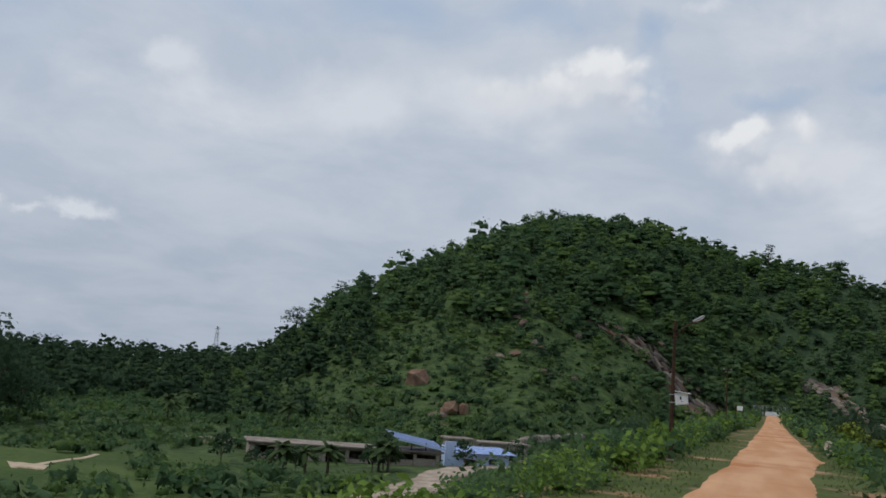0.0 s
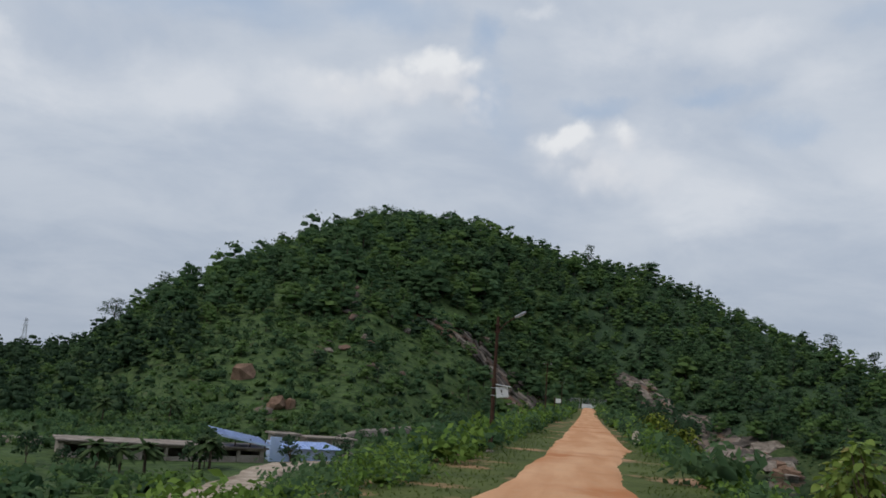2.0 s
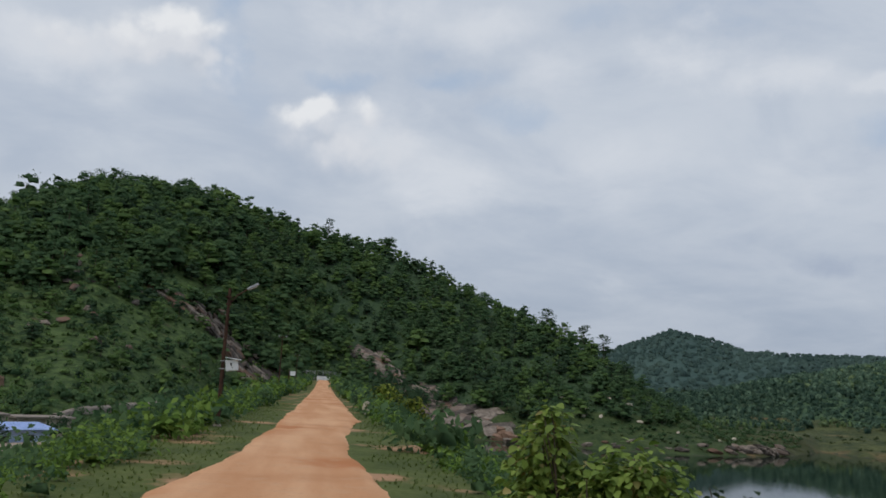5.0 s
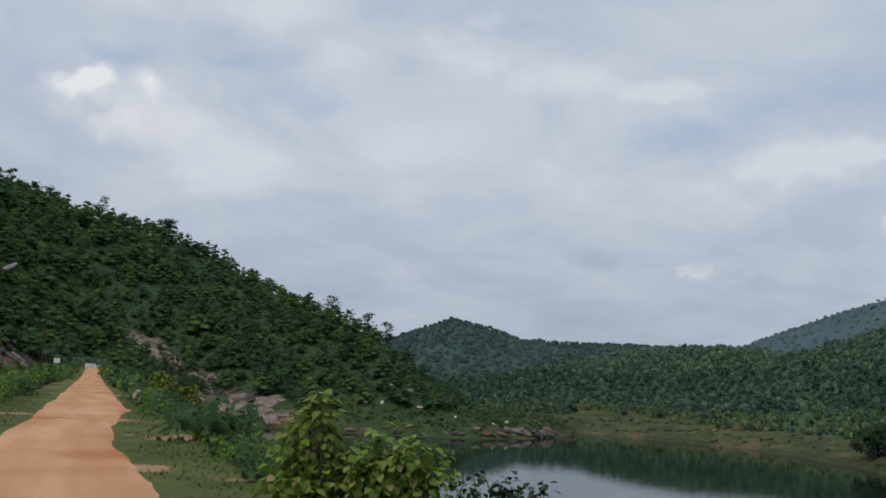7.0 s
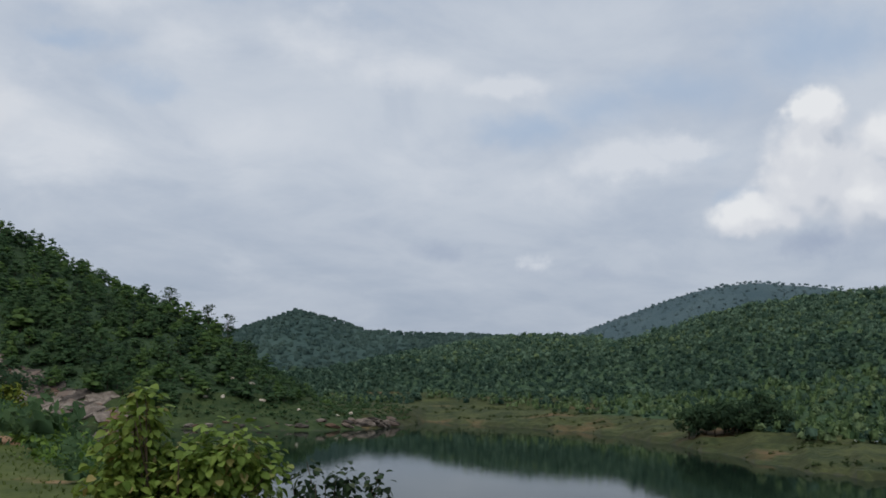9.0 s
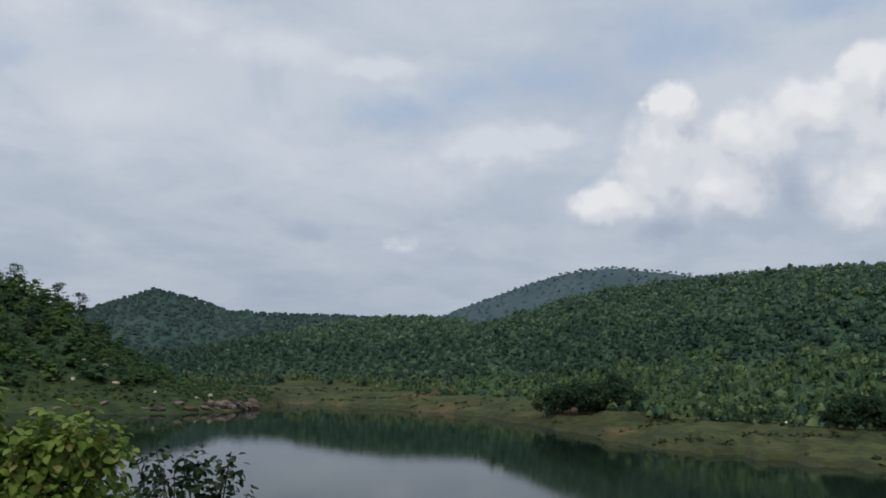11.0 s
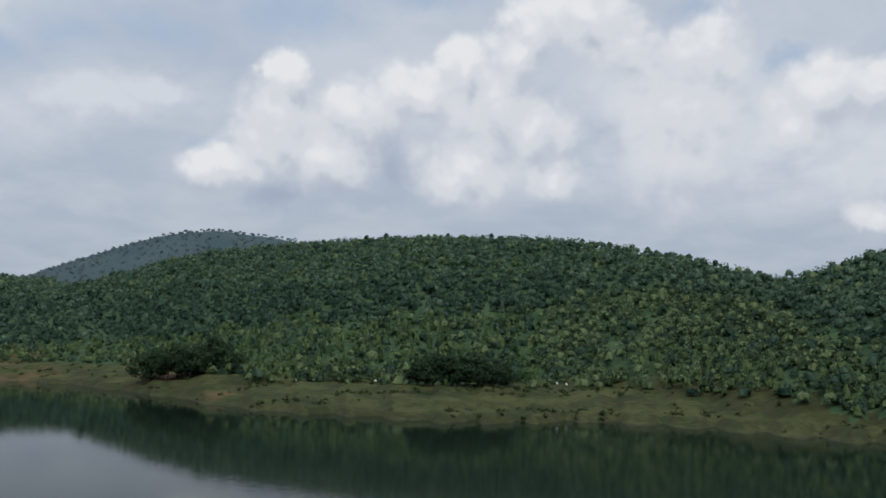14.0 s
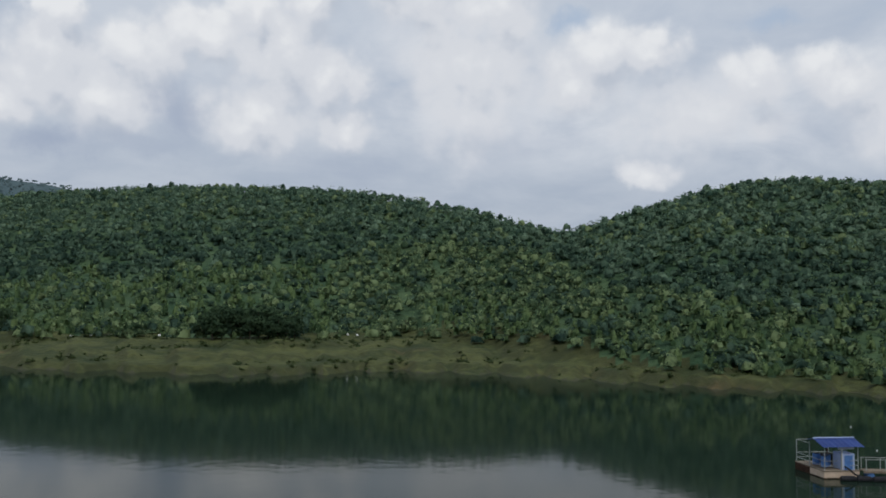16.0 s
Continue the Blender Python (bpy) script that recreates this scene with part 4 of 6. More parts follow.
    shadow_high = np.interp(az, (50, 60, 66, 74, 84, 92, 99, 104, 112, 120), (1.2, 1.4, 1.9, 3.0, 3.9, 4.4, 3.9, 3.0, 2.2, 2.6))
    foot, belt = rise < shadow_low, (rise >= shadow_low) & (rise < shadow_high)
    row = foot & (az < 92) & (lot < 0.5) | (rise < -0.8) & (az > 98) & (lot < 0.45)
    near = np.where(d < 480, np.interp(az, (96, 104), (1.0, 0.88)), 1.3)
    scatter("plantation", "young light green plantation trees with sunlight painted into their leaves", wood[row], SLIM, [M_LEAF_PLANT], rng.uniform(1.1, 1.9, row.sum()) * near[row], rng, sink=0.12)
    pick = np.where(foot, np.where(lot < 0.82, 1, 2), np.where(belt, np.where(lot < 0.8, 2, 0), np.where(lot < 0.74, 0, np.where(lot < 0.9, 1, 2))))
    for k, mat, label in ((0, M_LEAF_FAR, "green forest on the far hills with a painted haze tint"), (1, M_LEAF_LIT, "round-crowned trees above the far shore, sunlight painted into their green"), (2, M_LEAF_SHADE, "far hill forest darkened by a painted cloud shadow")):
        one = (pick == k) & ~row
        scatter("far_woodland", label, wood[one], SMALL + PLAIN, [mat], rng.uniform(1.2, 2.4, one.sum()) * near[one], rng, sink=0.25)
    tuft = spaced(polar_spots(rng, 20000, (33, 128), (140, 360), lambda x, y, z: (z > 0.2) & (shore_dist(x, y) < 48) & (bumps(np.degrees(np.arctan2(x, y)) * 1.2, np.hypot(x, y), 22, 15) + 0.5 * bumps(x, y, 8, 16) > 0.34)), 1.6)
    scatter("bank_scrub", "low dark green scrub on the far grassy bank", tuft, LOW_SHRUBS, [M_LEAF_BANK], rng.uniform(0.4, 1.2, len(tuft)), rng, "scrub", 0.3)
    # the two distant woods wear leaf colours with haze painted in
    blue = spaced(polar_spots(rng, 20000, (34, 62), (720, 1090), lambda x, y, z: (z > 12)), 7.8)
    scatter("distant_woodland", "dark green forest on the distant conical hill, tinted with bluish haze", blue, TINY, [M_LEAF_CONE], rng.uniform(2.0, 3.4, len(blue)), rng, sink=0.5)
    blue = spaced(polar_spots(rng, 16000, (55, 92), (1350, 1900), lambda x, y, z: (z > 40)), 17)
    scatter("distant_woodland", "forest on the farthest mountain, coloured with pale bluish haze", blue, TINY, [M_LEAF_HAZE], rng.uniform(2.6, 4.2, len(blue)), rng, sink=0.8)


make_woods()


# ------------------------------------------------------------ building blocks
M_CONCRETE = material("weathered_concrete", (0.17, 0.14, 0.115), (0.34, 0.29, 0.25), 0.9, fine=8, third=(0.11, 0.09, 0.075), third_at=(0.55, 0.7))
M_PLASTER = material("stained_plaster", (0.26, 0.22, 0.18), (0.42, 0.37, 0.31), 0.8, fine=7, third=(0.16, 0.13, 0.10), third_at=(0.52, 0.68))
M_DARK = material("dark_interior", (0.02, 0.018, 0.016), (0.05, 0.045, 0.04), 1.0)
M_WHITE = material("white_paint", (0.62, 0.63, 0.64), (0.80, 0.80, 0.79), 1.5, fine=14, bump=0.1)
M_PALE_BLUE = material("pale_blue_paint", (0.40, 0.50, 0.72), (0.52, 0.62, 0.82), 1.2, fine=12, bump=0.1)
M_BLUE_SHEET = material("blue_roof_sheet", (0.25, 0.34, 0.58), (0.35, 0.45, 0.70), 0.8, fine=9, rough=0.45, bump=0.15)
M_RUST = material("rusty_steel", (0.034, 0.020, 0.015), (0.085, 0.045, 0.030), 2.5, fine=24, rough=0.7, bump=0.4)
M_GALV = material("galvanised_steel", (0.28, 0.29, 0.30), (0.44, 0.45, 0.46), 3, fine=20, rough=0.45, bump=0.1)
M_LAMP = material("grey_lamp_housing", (0.30, 0.31, 0.33), (0.42, 0.43, 0.45), 3, fine=20, rough=0.4, bump=0.05)
M_LENS = material("frosted_lamp_glass", (0.60, 0.62, 0.65), (0.72, 0.73, 0.75), 6, rough=0.2, bump=0)
M_STONE = material("painted_marker_stone", (0.42, 0.36, 0.28), (0.64, 0.57, 0.46), 4, fine=30, third=(0.30, 0.20, 0.14), third_at=(0.55, 0.66), bump=0.5)
M_RUBBLE = material("stone_pitching", (0.26, 0.20, 0.155), (0.46, 0.38, 0.30), 0.6, fine=5, third=(0.20, 0.15, 0.11), third_at=(0.55, 0.7), bump=0.9)
M_SAND = material("pale_sand", (0.40, 0.31, 0.21), (0.54, 0.43, 0.31), 0.6, fine=6)
M_HULL = material("faded_cream_hull", (0.48, 0.36, 0.26), (0.66, 0.52, 0.40), 1.6, fine=14, third=(0.30, 0.20, 0.13), third_at=(0.58, 0.72), bump=0.15)
M_RAIL = material("grey_rail_paint", (0.25, 0.27, 0.27), (0.40, 0.41, 0.40), 3, fine=20, rough=0.5, bump=0.1)
M_PLANK = material("weathered_planks", (0.16, 0.125, 0.09), (0.30, 0.25, 0.19), 2, fine=25, bump=0.4)
M_RUBBER = material("black_rubber", (0.012, 0.012, 0.014), (0.035, 0.035, 0.04), 4, rough=0.6)
M_DRUM = material("blue_plastic", (0.07, 0.17, 0.42), (0.13, 0.27, 0.56), 3, rough=0.4, bump=0.05)
M_FLOAT = material("white_float", (0.70, 0.70, 0.68), (0.82, 0.82, 0.80), 6, rough=0.4, bump=0)
M_PALM = material("palm_fronds", (0.03, 0.055, 0.022), (0.075, 0.11, 0.042), 0.8, fine=6, island=0.4, leaf=0.2, bump=0)


def part(name, bm, mat, parent, label=""):
    """Links a bmesh as one mesh under its thing."""
    me = bpy.data.meshes.new(name)
    bm.to_mesh(me)
    bm.free()
    me.materials.append(mat)
    ob = new(name, me)
    ob.parent = parent
    return tagged(ob, label)


def mesh_part(name, data, mat, parent, label="", kind=""):
    """The same from (verts, faces, normals)."""
    v, f, n = data
    ob = new(name, from_arrays(name, v, f, [mat], None, True, n))
    ob.parent = parent
    return tagged(ob, label, kind=kind)


def thing(name, label, category, at, turn=0.0, group=""):
    ob = new(name)
    ob.empty_display_size = 0.2
    ob.matrix_world = Matrix.Translation(at) @ Matrix.Rotation(turn, 4, "Z")
    return tagged(ob, label, category, group)


def box(bm, size, at=(0, 0, 0), bevel=0.0, turn=None):
    m = Matrix.Translation(at) @ (turn or Matrix.Identity(4)) @ Matrix.Diagonal((*size, 1))
    made = bmesh.ops.create_cube(bm, size=1, matrix=m)
    if bevel:
        edges = list({e for v in made["verts"] for e in v.link_edges})
        bmesh.ops.bevel(bm, geom=edges, offset=bevel, segments=2, affect="EDGES", profile=0.5)
    return bm


def rod(bm, a, b, r0, r1=None, sides=10):
    a, b = Vector(a), Vector(b)
    d = b - a
    m = Matrix.Translation((a + b) / 2) @ d.to_track_quat("Z", "Y").to_matrix().to_4x4()
    bmesh.ops.create_cone(bm, cap_ends=True, segments=sides, radius1=r0, radius2=r0 if r1 is None else r1, depth=d.length, matrix=m)
    return bm


def B():
    return bmesh.new()


def beside(s, n):
    """World x, y beside the road."""
    return ROAD_X0 + s * ROAD_U[0] + n * ROAD_N[0], s * ROAD_U[1] + n * ROAD_N[1]


def grounded(x, y, lift=0.0):
    return (x, y, ground_z(x, y) + lift)


# ------------------------------------------------------------ dam top: pole, box, stone, gate
def make_lamp_pole():
    x, y = beside(34.4, -3.2)
    t = thing("street_lamp", "rust-brown steel lamp pole beside the dirt road", "street lamp", grounded(x, y), -ROAD_AZ)
    part("footing", box(B(), (0.26, 0.26, 0.2), (0, 0, -0.03), 0.03), M_CONCRETE, t)
    bm = rod(B(), (0, 0, -0.1), (0, 0, 2.6), 0.075, 0.07, 12)
    rod(bm, (0, 0, 2.6), (0.0, 0, 5.05), 0.062, 0.055, 12)
    rod(bm, (0, 0, 2.55), (0, 0, 2.68), 0.085, 0.085, 12)
    part("pole", bm, M_RUST, t)
    for q in (4.45, 4.72):
        part("insulator_bracket", box(B(), (0.2, 0.16, 0.06), (0, 0, q), 0.008), M_RUST, t)
    bm = rod(B(), (0, 0, 4.45), (0.30, 0, 4.80), 0.026)
    rod(bm, (0.30, 0, 4.80), (0.66, 0, 5.06), 0.024)
    arm = part("arm", bm, M_RUST, t)
    tip = Matrix.Rotation(radians(-30), 4, "Y")
    head = part("lamp_head", box(B(), (0.46, 0.15, 0.085), (0.83, 0, 5.17), 0.025, tip), M_LAMP, t, "grey lamp housing on a slanted arm")
    part("lens", box(B(), (0.30, 0.11, 0.02), (0.86, 0, 5.125), 0.005, tip), M_LENS, head)
    # meter box strapped to the pole
    lean = Matrix.Rotation(radians(-8), 4, "Y")
    bm = box(B(), (0.44, 0.20, 0.42), (0.33, -0.02, 2.22), 0.02, lean)
    cabinet = part("meter_box", bm, M_WHITE, t, "white sheet-metal meter box with a hood")
    part("hood", box(B(), (0.56, 0.32, 0.03), (0.37, -0.06, 2.46), 0.008, Matrix.Rotation(radians(6), 4, "Y")), M_WHITE, cabinet)
    part("door", box(B(), (0.34, 0.012, 0.32), (0.33, -0.128, 2.21), 0.004, lean), M_WHITE, cabinet)
    bm = box(B(), (0.05, 0.008, 0.11), (0.31, -0.139, 2.25), 0.002, lean)
    box(bm, (0.07, 0.008, 0.02), (0.35, -0.139, 2.14), 0.002, lean)
    part("meter_window", bm, M_DARK, cabinet)
    for z in (2.08, 2.36):
        part("strap", box(B(), (0.26, 0.16, 0.03), (0.03, 0, z), 0.004), M_GALV, t)
    part("cable", rod(B(), (0.09, 0.05, 2.0), (0.075, 0.03, 0.1), 0.012), M_RUBBER, t)


make_lamp_pole()


def make_far_poles():
    for s, n, tall, r in ((100, -4.3, 6.5, 0.075), (165, -4.5, 6.2, 0.08)):
        x, y = beside(s, n)
        t = thing("electric_pole", "slim rusty steel pole on the dam edge", "pole", grounded(x, y), -ROAD_AZ, "poles along the dam")
        bm = rod(B(), (0, 0, -0.2), (0, 0, tall * 0.55), r, r * 0.85)
        rod(bm, (0, 0, tall * 0.55), (0, 0, tall), r * 0.8, r * 0.6)
        part("pole", bm, M_RUST, t)
        bm = box(B(), (0.9, 0.07, 0.07), (0, 0, tall - 0.3), 0.01)
        part("crossarm", bm, M_RUST, t)
        for q in (-0.38, 0.38):
            part("insulator", rod(B(), (q, 0, tall - 0.27), (q, 0, tall - 0.08), 0.05, 0.03), M_GALV, t)
    # short post with a notice board
    x, y = beside(130, -4.4)
    t = thing("notice_post", "short dark post with a small white board", "sign", grounded(x, y), -ROAD_AZ)
    part("post", box(B(), (0.16, 0.16, 3.1), (0, 0, 1.45), 0.02), M_RUST, t)
    part("board", box(B(), (0.75, 0.05, 0.6), (0.5, -0.11, 2.5), 0.01), M_WHITE, t)


make_far_poles()


def make_marker_stone():
    x, y = beside(54.5, 3.15)
    t = thing("marker_stone", "pale round-topped roadside marker stone with red band", "marker stone", grounded(x, y), -ROAD_AZ - 0.3)
    bm = B()
    prof = [(-0.22, -0.1), (-0.23, 0.40), (-0.20, 0.60), (-0.12, 0.74), (0.0, 0.79), (0.12, 0.74), (0.20, 0.60), (0.23, 0.40), (0.22, -0.1)]
    vs = [bm.verts.new((a, -0.11, b)) for a, b in prof]
    f = bm.faces.new(vs)
    made = bmesh.ops.extrude_face_region(bm, geom=[f])
    bmesh.ops.translate(bm, verts=[v for v in made["geom"] if isinstance(v, bmesh.types.BMVert)], vec=(0, 0.22, 0))
    bmesh.ops.bevel(bm, geom=list(bm.edges), offset=0.02, segments=2, affect="EDGES")
    bmesh.ops.recalc_face_normals(bm, faces=list(bm.faces))
    part("slab", bm, M_STONE, t)
    part("band", box(B(), (0.07, 0.006, 0.40), (0.02, -0.114, 0.33), 0.002), M_RUST, t, "worn brown stripe on the face")


make_marker_stone()


def make_gate():
    """Steel mesh gate and a low white wall where the road meets the hill."""
    s0 = 286.0
    x, y = beside(s0, -7.4)
    z = ground_z(*beside(s0, -2)) + 0.0
    t = thing("entrance_gate", "grey steel mesh double gate standing closed", "gate", (x, y, z), -ROAD_AZ)
    for k in range(3):
        a = k * 2.55
        part("post", box(B(), (0.16, 0.16, 3.3), (a, 0, 1.5), 0.02), M_GALV, t)
    for k in range(2):
        a = k * 2.55 + 0.12
        bm = B()
        for q in (0.25, 1.6, 2.9):
            box(bm, (2.3, 0.07, 0.08), (a + 1.15, 0, q), 0.01)
        for q in (0.04, 2.26):
            box(bm, (0.07, 0.07, 2.7), (a + q, 0, 1.58), 0.01)
        leaf = part("gate_leaf", bm, M_GALV, t)
        for j in range(1, 12):
            part("bar", rod(B(), (a + j * 0.19, 0, 0.25), (a + j * 0.19, 0, 2.9), 0.022, None, 6), M_GALV, leaf)
    x, y = beside(s0 + 0.5, 2.1)
    z = min(ground_z(*beside(s0 + 0.5, -1)), ground_z(x, y) + 0.2)
    t = thing("boundary_wall", "low white wall with a wire fence on top", "wall", (x, y, z), -ROAD_AZ)
    part("wall", box(B(), (7.6, 0.3, 1.9), (0, 0, 0.45), 0.03), M_WHITE, t)
    for k in range(5):
        part("fence_post", box(B(), (0.08, 0.08, 1.9), (-3.6 + k * 1.8, 0, 2.3), 0.01), M_GALV, t)
    for k in range(5):
        part("wire", rod(B(), (-3.6, 0, 1.6 + k * 0.35), (3.6, 0, 1.6 + k * 0.35), 0.018, None, 5), M_GALV, t)


make_gate()


# ------------------------------------------------------------ downstream side
def make_sheds():
    """A long derelict shed with a blue sheet roof over one end, and a small blue-white block."""
    x0, y0 = polar(-10.9, 106)
    x1, y1 = polar(0.9, 110)
    turn = math.atan2(y1 - y0, x1 - x0)
    long = math.hypot(x1 - x0, y1 - y0)
    z = 3.85
    t = thing("long_shed", "long derelict brown concrete shed with open bays", "shed", (x0, y0, z), turn)
    part("floor", box(B(), (long, 6.2, 0.7), (long / 2, 3, -0.1), 0.04), M_CONCRETE, t)
    part("back_wall", box(B(), (long, 0.25, 2.0), (long / 2, 5.9, 1.2)), M_PLASTER, t)
    for a in (0.13, long - 0.13):
        part("end_wall", box(B(), (0.25, 5.6, 2.0), (a, 3.0, 1.2)), M_PLASTER, t)
    bays = 8
    for k in range(bays + 1):
        a = 0.35 + k * (long - 0.7) / bays
        part("pillar", box(B(), (0.38, 0.38, 1.95), (a, 0.25, 1.18), 0.02), M_PLASTER, t)
    for k in (0, 2, 4, 5, 6, 7):
        a = 0.35 + (k + 0.5) * (long - 0.7) / bays
        w = (long - 0.7) / bays - 0.42
        tall = (1.0, 0, 1.2, 0, 0.9, 1.7, 1.2, 1.4)[k]
        part("infill_wall", box(B(), (w, 0.22, tall), (a, 0.3, 0.25 + tall / 2)), M_PLASTER, t)
    part("beam", box(B(), (long + 0.3, 0.3, 0.3), (long / 2, 0.2, 2.28), 0.02), M_CONCRETE, t)
    part("roof_slab", box(B(), (long + 0.7, 7.0, 0.18), (long / 2, 3.0, 2.5), 0.03), M_CONCRETE, t)
    # corrugated blue roof over the right-hand end, sloping down to the right
    bm = B()
    w0, w1, n = long - 5.8, long + 0.5, 48
    rows = []
    for i in range(n + 1):
        a = w0 + (w1 - w0) * i / n
        za = 4.2 - 1.05 * i / n + 0.035 * math.sin(i * 1.6)
        rows.append((bm.verts.new((a, -0.9, za - 0.25)), bm.verts.new((a, 5.6, za + 0.35))))
    for (a, b), (c, d) in zip(rows, rows[1:]):
        bm.faces.new((a, c, d, b))
    bmesh.ops.solidify(bm, geom=list(bm.faces), thickness=0.02)
    part("sheet_roof", bm, M_BLUE_SHEET, t, "blue corrugated sheet roof")
    part("fascia", box(B(), (w1 - w0, 0.05, 0.22), ((w0 + w1) / 2, -0.92, 3.36), 0.005, Matrix.Rotation(math.atan2(1.05, w1 - w0), 4, "Y")), M_PALE_BLUE, t)
    for k in range(4):
        a = w0 + 0.4 + k * 1.8
        part("roof_post", box(B(), (0.12, 0.12, 1.0), (a, 0.2, 3.0), 0.01), M_RUST, t)
    # the block beside it
    x, y = polar(1.5, 117)
    t = thing("small_blue_house", "small pale blue and white house with blue sheet roof", "house", (x, y, 3.9), turn + 0.12)
    part("tall_wall", box(B(), (1.5, 0.3, 3.6), (0.0, 0, 1.7), 0.02), M_PALE_BLUE, t)
    part("wall", box(B(), (8.0, 4.2, 2.1), (4.6, 2.3, 1.0), 0.02), M_PALE_BLUE, t)
    part("doorway", box(B(), (1.5, 0.06, 1.2), (3.0, 0.19, 0.75)), M_DARK, t)
    part("window", box(B(), (1.1, 0.06, 0.7), (6.2, 0.19, 1.15)), M_DARK, t)
    bm = box(B(), (8.8, 5.4, 0.07), (4.9, 1.9, 2.42), 0.01, Matrix.Rotation(radians(6), 4, "X"))
    for k in range(22):
        box(bm, (0.06, 5.38, 0.05), (0.7 + k * 0.4, 1.9, 2.47), 0.0, Matrix.Rotation(radians(6), 4, "X"))
    part("roof", bm, M_BLUE_SHEET, t, "blue ribbed sheet roof")
    # flat brown roofs behind it
    for az, d, w, h in ((4.6, 142, 7.5, 3.1), (1.9, 136, 3.4, 3.3)):
        x, y = polar(az, d)
        t = thing("flat_roofed_shed", "small brown flat-roofed shed among bushes", "shed", grounded(x, y, -0.2), turn)
        part("wall", box(B(), (w, 4.0, h - 0.4), (0, 0, (h - 0.4) / 2), 0.02), M_PLASTER, t)
        part("roof", box(B(), (w + 0.8, 4.8, 0.28), (0, 0, h - 0.26), 0.03), M_CONCRETE, t)
        part("doorway", box(B(), (1.0, 0.06, 1.9), (-w * 0.2, -2.0, 0.95)), M_DARK, t)


make_sheds()


def draped_strip(name, label, category, pts, width, mat, lift, kind="structure", thick=0.0, steps=12):
    """A strip that lies on the ground along a line of (azimuth, distance)."""
    line = np.array([polar(a, d) for a, d in pts])
    u = np.linspace(0, len(line) - 1, steps * (len(line) - 1) + 1)
    c = np.stack([np.interp(u, range(len(line)), line[:, k]) for k in (0, 1)], 1)
    t = np.gradient(c, axis=0)
    t /= np.linalg.norm(t, axis=1, keepdims=True)
    nrm = np.stack([t[:, 1], -t[:, 0]], 1)
    rows = []
    offs = (-1, -0.97, -0.5, 0, 0.5, 0.97, 1)
    for k, o in enumerate(offs):
        w = width / 2 * (1 + 0.12 * np.sin(u * 9 + k) + 0.07 * np.sin(u * 23))
        p = c + nrm * (o * w)[:, None]
        z = height(p[:, 0], p[:, 1]) + (lift if abs(o) < 0.99 else -0.15)
        rows.append(np.column_stack([p, z]))
    v = np.stack(rows, 1).reshape(-1, 3)
    n = len(offs)
    i, j = np.meshgrid(np.arange(len(c) - 1), np.arange(n - 1), indexing="ij")
    a = (i * n + j).ravel()
    return tagged(new(name, from_arrays(name, v, np.stack([a, a + 1, a + n + 1, a + n], 1), [mat])), label, category, kind=kind)


draped_strip("stone_path", "pale stone-pitched track climbing from the low plain", "track", TRACK, 4.4, M_RUBBLE, 0.16)
draped_strip("foot_path", "pale worn footpath across the meadow", "path", [(-22.8, 84), (-21.6, 88), (-20.3, 93), (-19.6, 99)], 0.5, M_SAND, 0.05)
draped_strip("sand_patch", "bare pale sand patch in the meadow", "sand", [(-24.2, 83), (-23.2, 83.2), (-22.2, 83)], 2.6, M_SAND, 0.07)
draped_strip("stone_wall", "low pale rubble wall along the foot of the hill", "wall", [(5.3, 160), (7.9, 176), (10.7, 196), (13.2, 220), (15.5, 245)], 0.7, M_CONCRETE, 1.0)
draped_strip("stone_wall", "low pale rubble wall below the hillside", "wall", [(-15, 128), (-13.3, 125), (-11.5, 122)], 0.7, M_CONCRETE, 1.0)


def make_pylon():
    x, y = polar(-13.7, 520)
    t = thing("pylon", "grey lattice transmission tower behind the trees", "pylon", grounded(x, y))
    H, w0, w1 = 25.0, 2.0, 0.35
    corner = lambda k, z: ((w0 + (w1 - w0) * z / H) * (1, 1, -1, -1)[k], (w0 + (w1 - w0) * z / H) * (1, -1, -1, 1)[k], z)
    for k in range(4):
        part("leg", rod(B(), corner(k, 0), corner(k, H), 0.09, 0.06, 5), M_GALV, t)
    bm = B()
    zs = np.linspace(0, H, 9)
    for a, b in zip(zs, zs[1:]):
        for k in range(4):
            rod(bm, corner(k, a), corner((k + 1) % 4, b), 0.045, None, 4)
            rod(bm, corner((k + 1) % 4, a), corner(k, b), 0.045, None, 4)
    part("bracing", bm, M_GALV, t)
    for z in (18.5, 21, 23.5):
        part("crossarm", box(B(), (4, 0.14, 0.14), (0, 0, z), 0.02), M_GALV, t)


make_pylon()


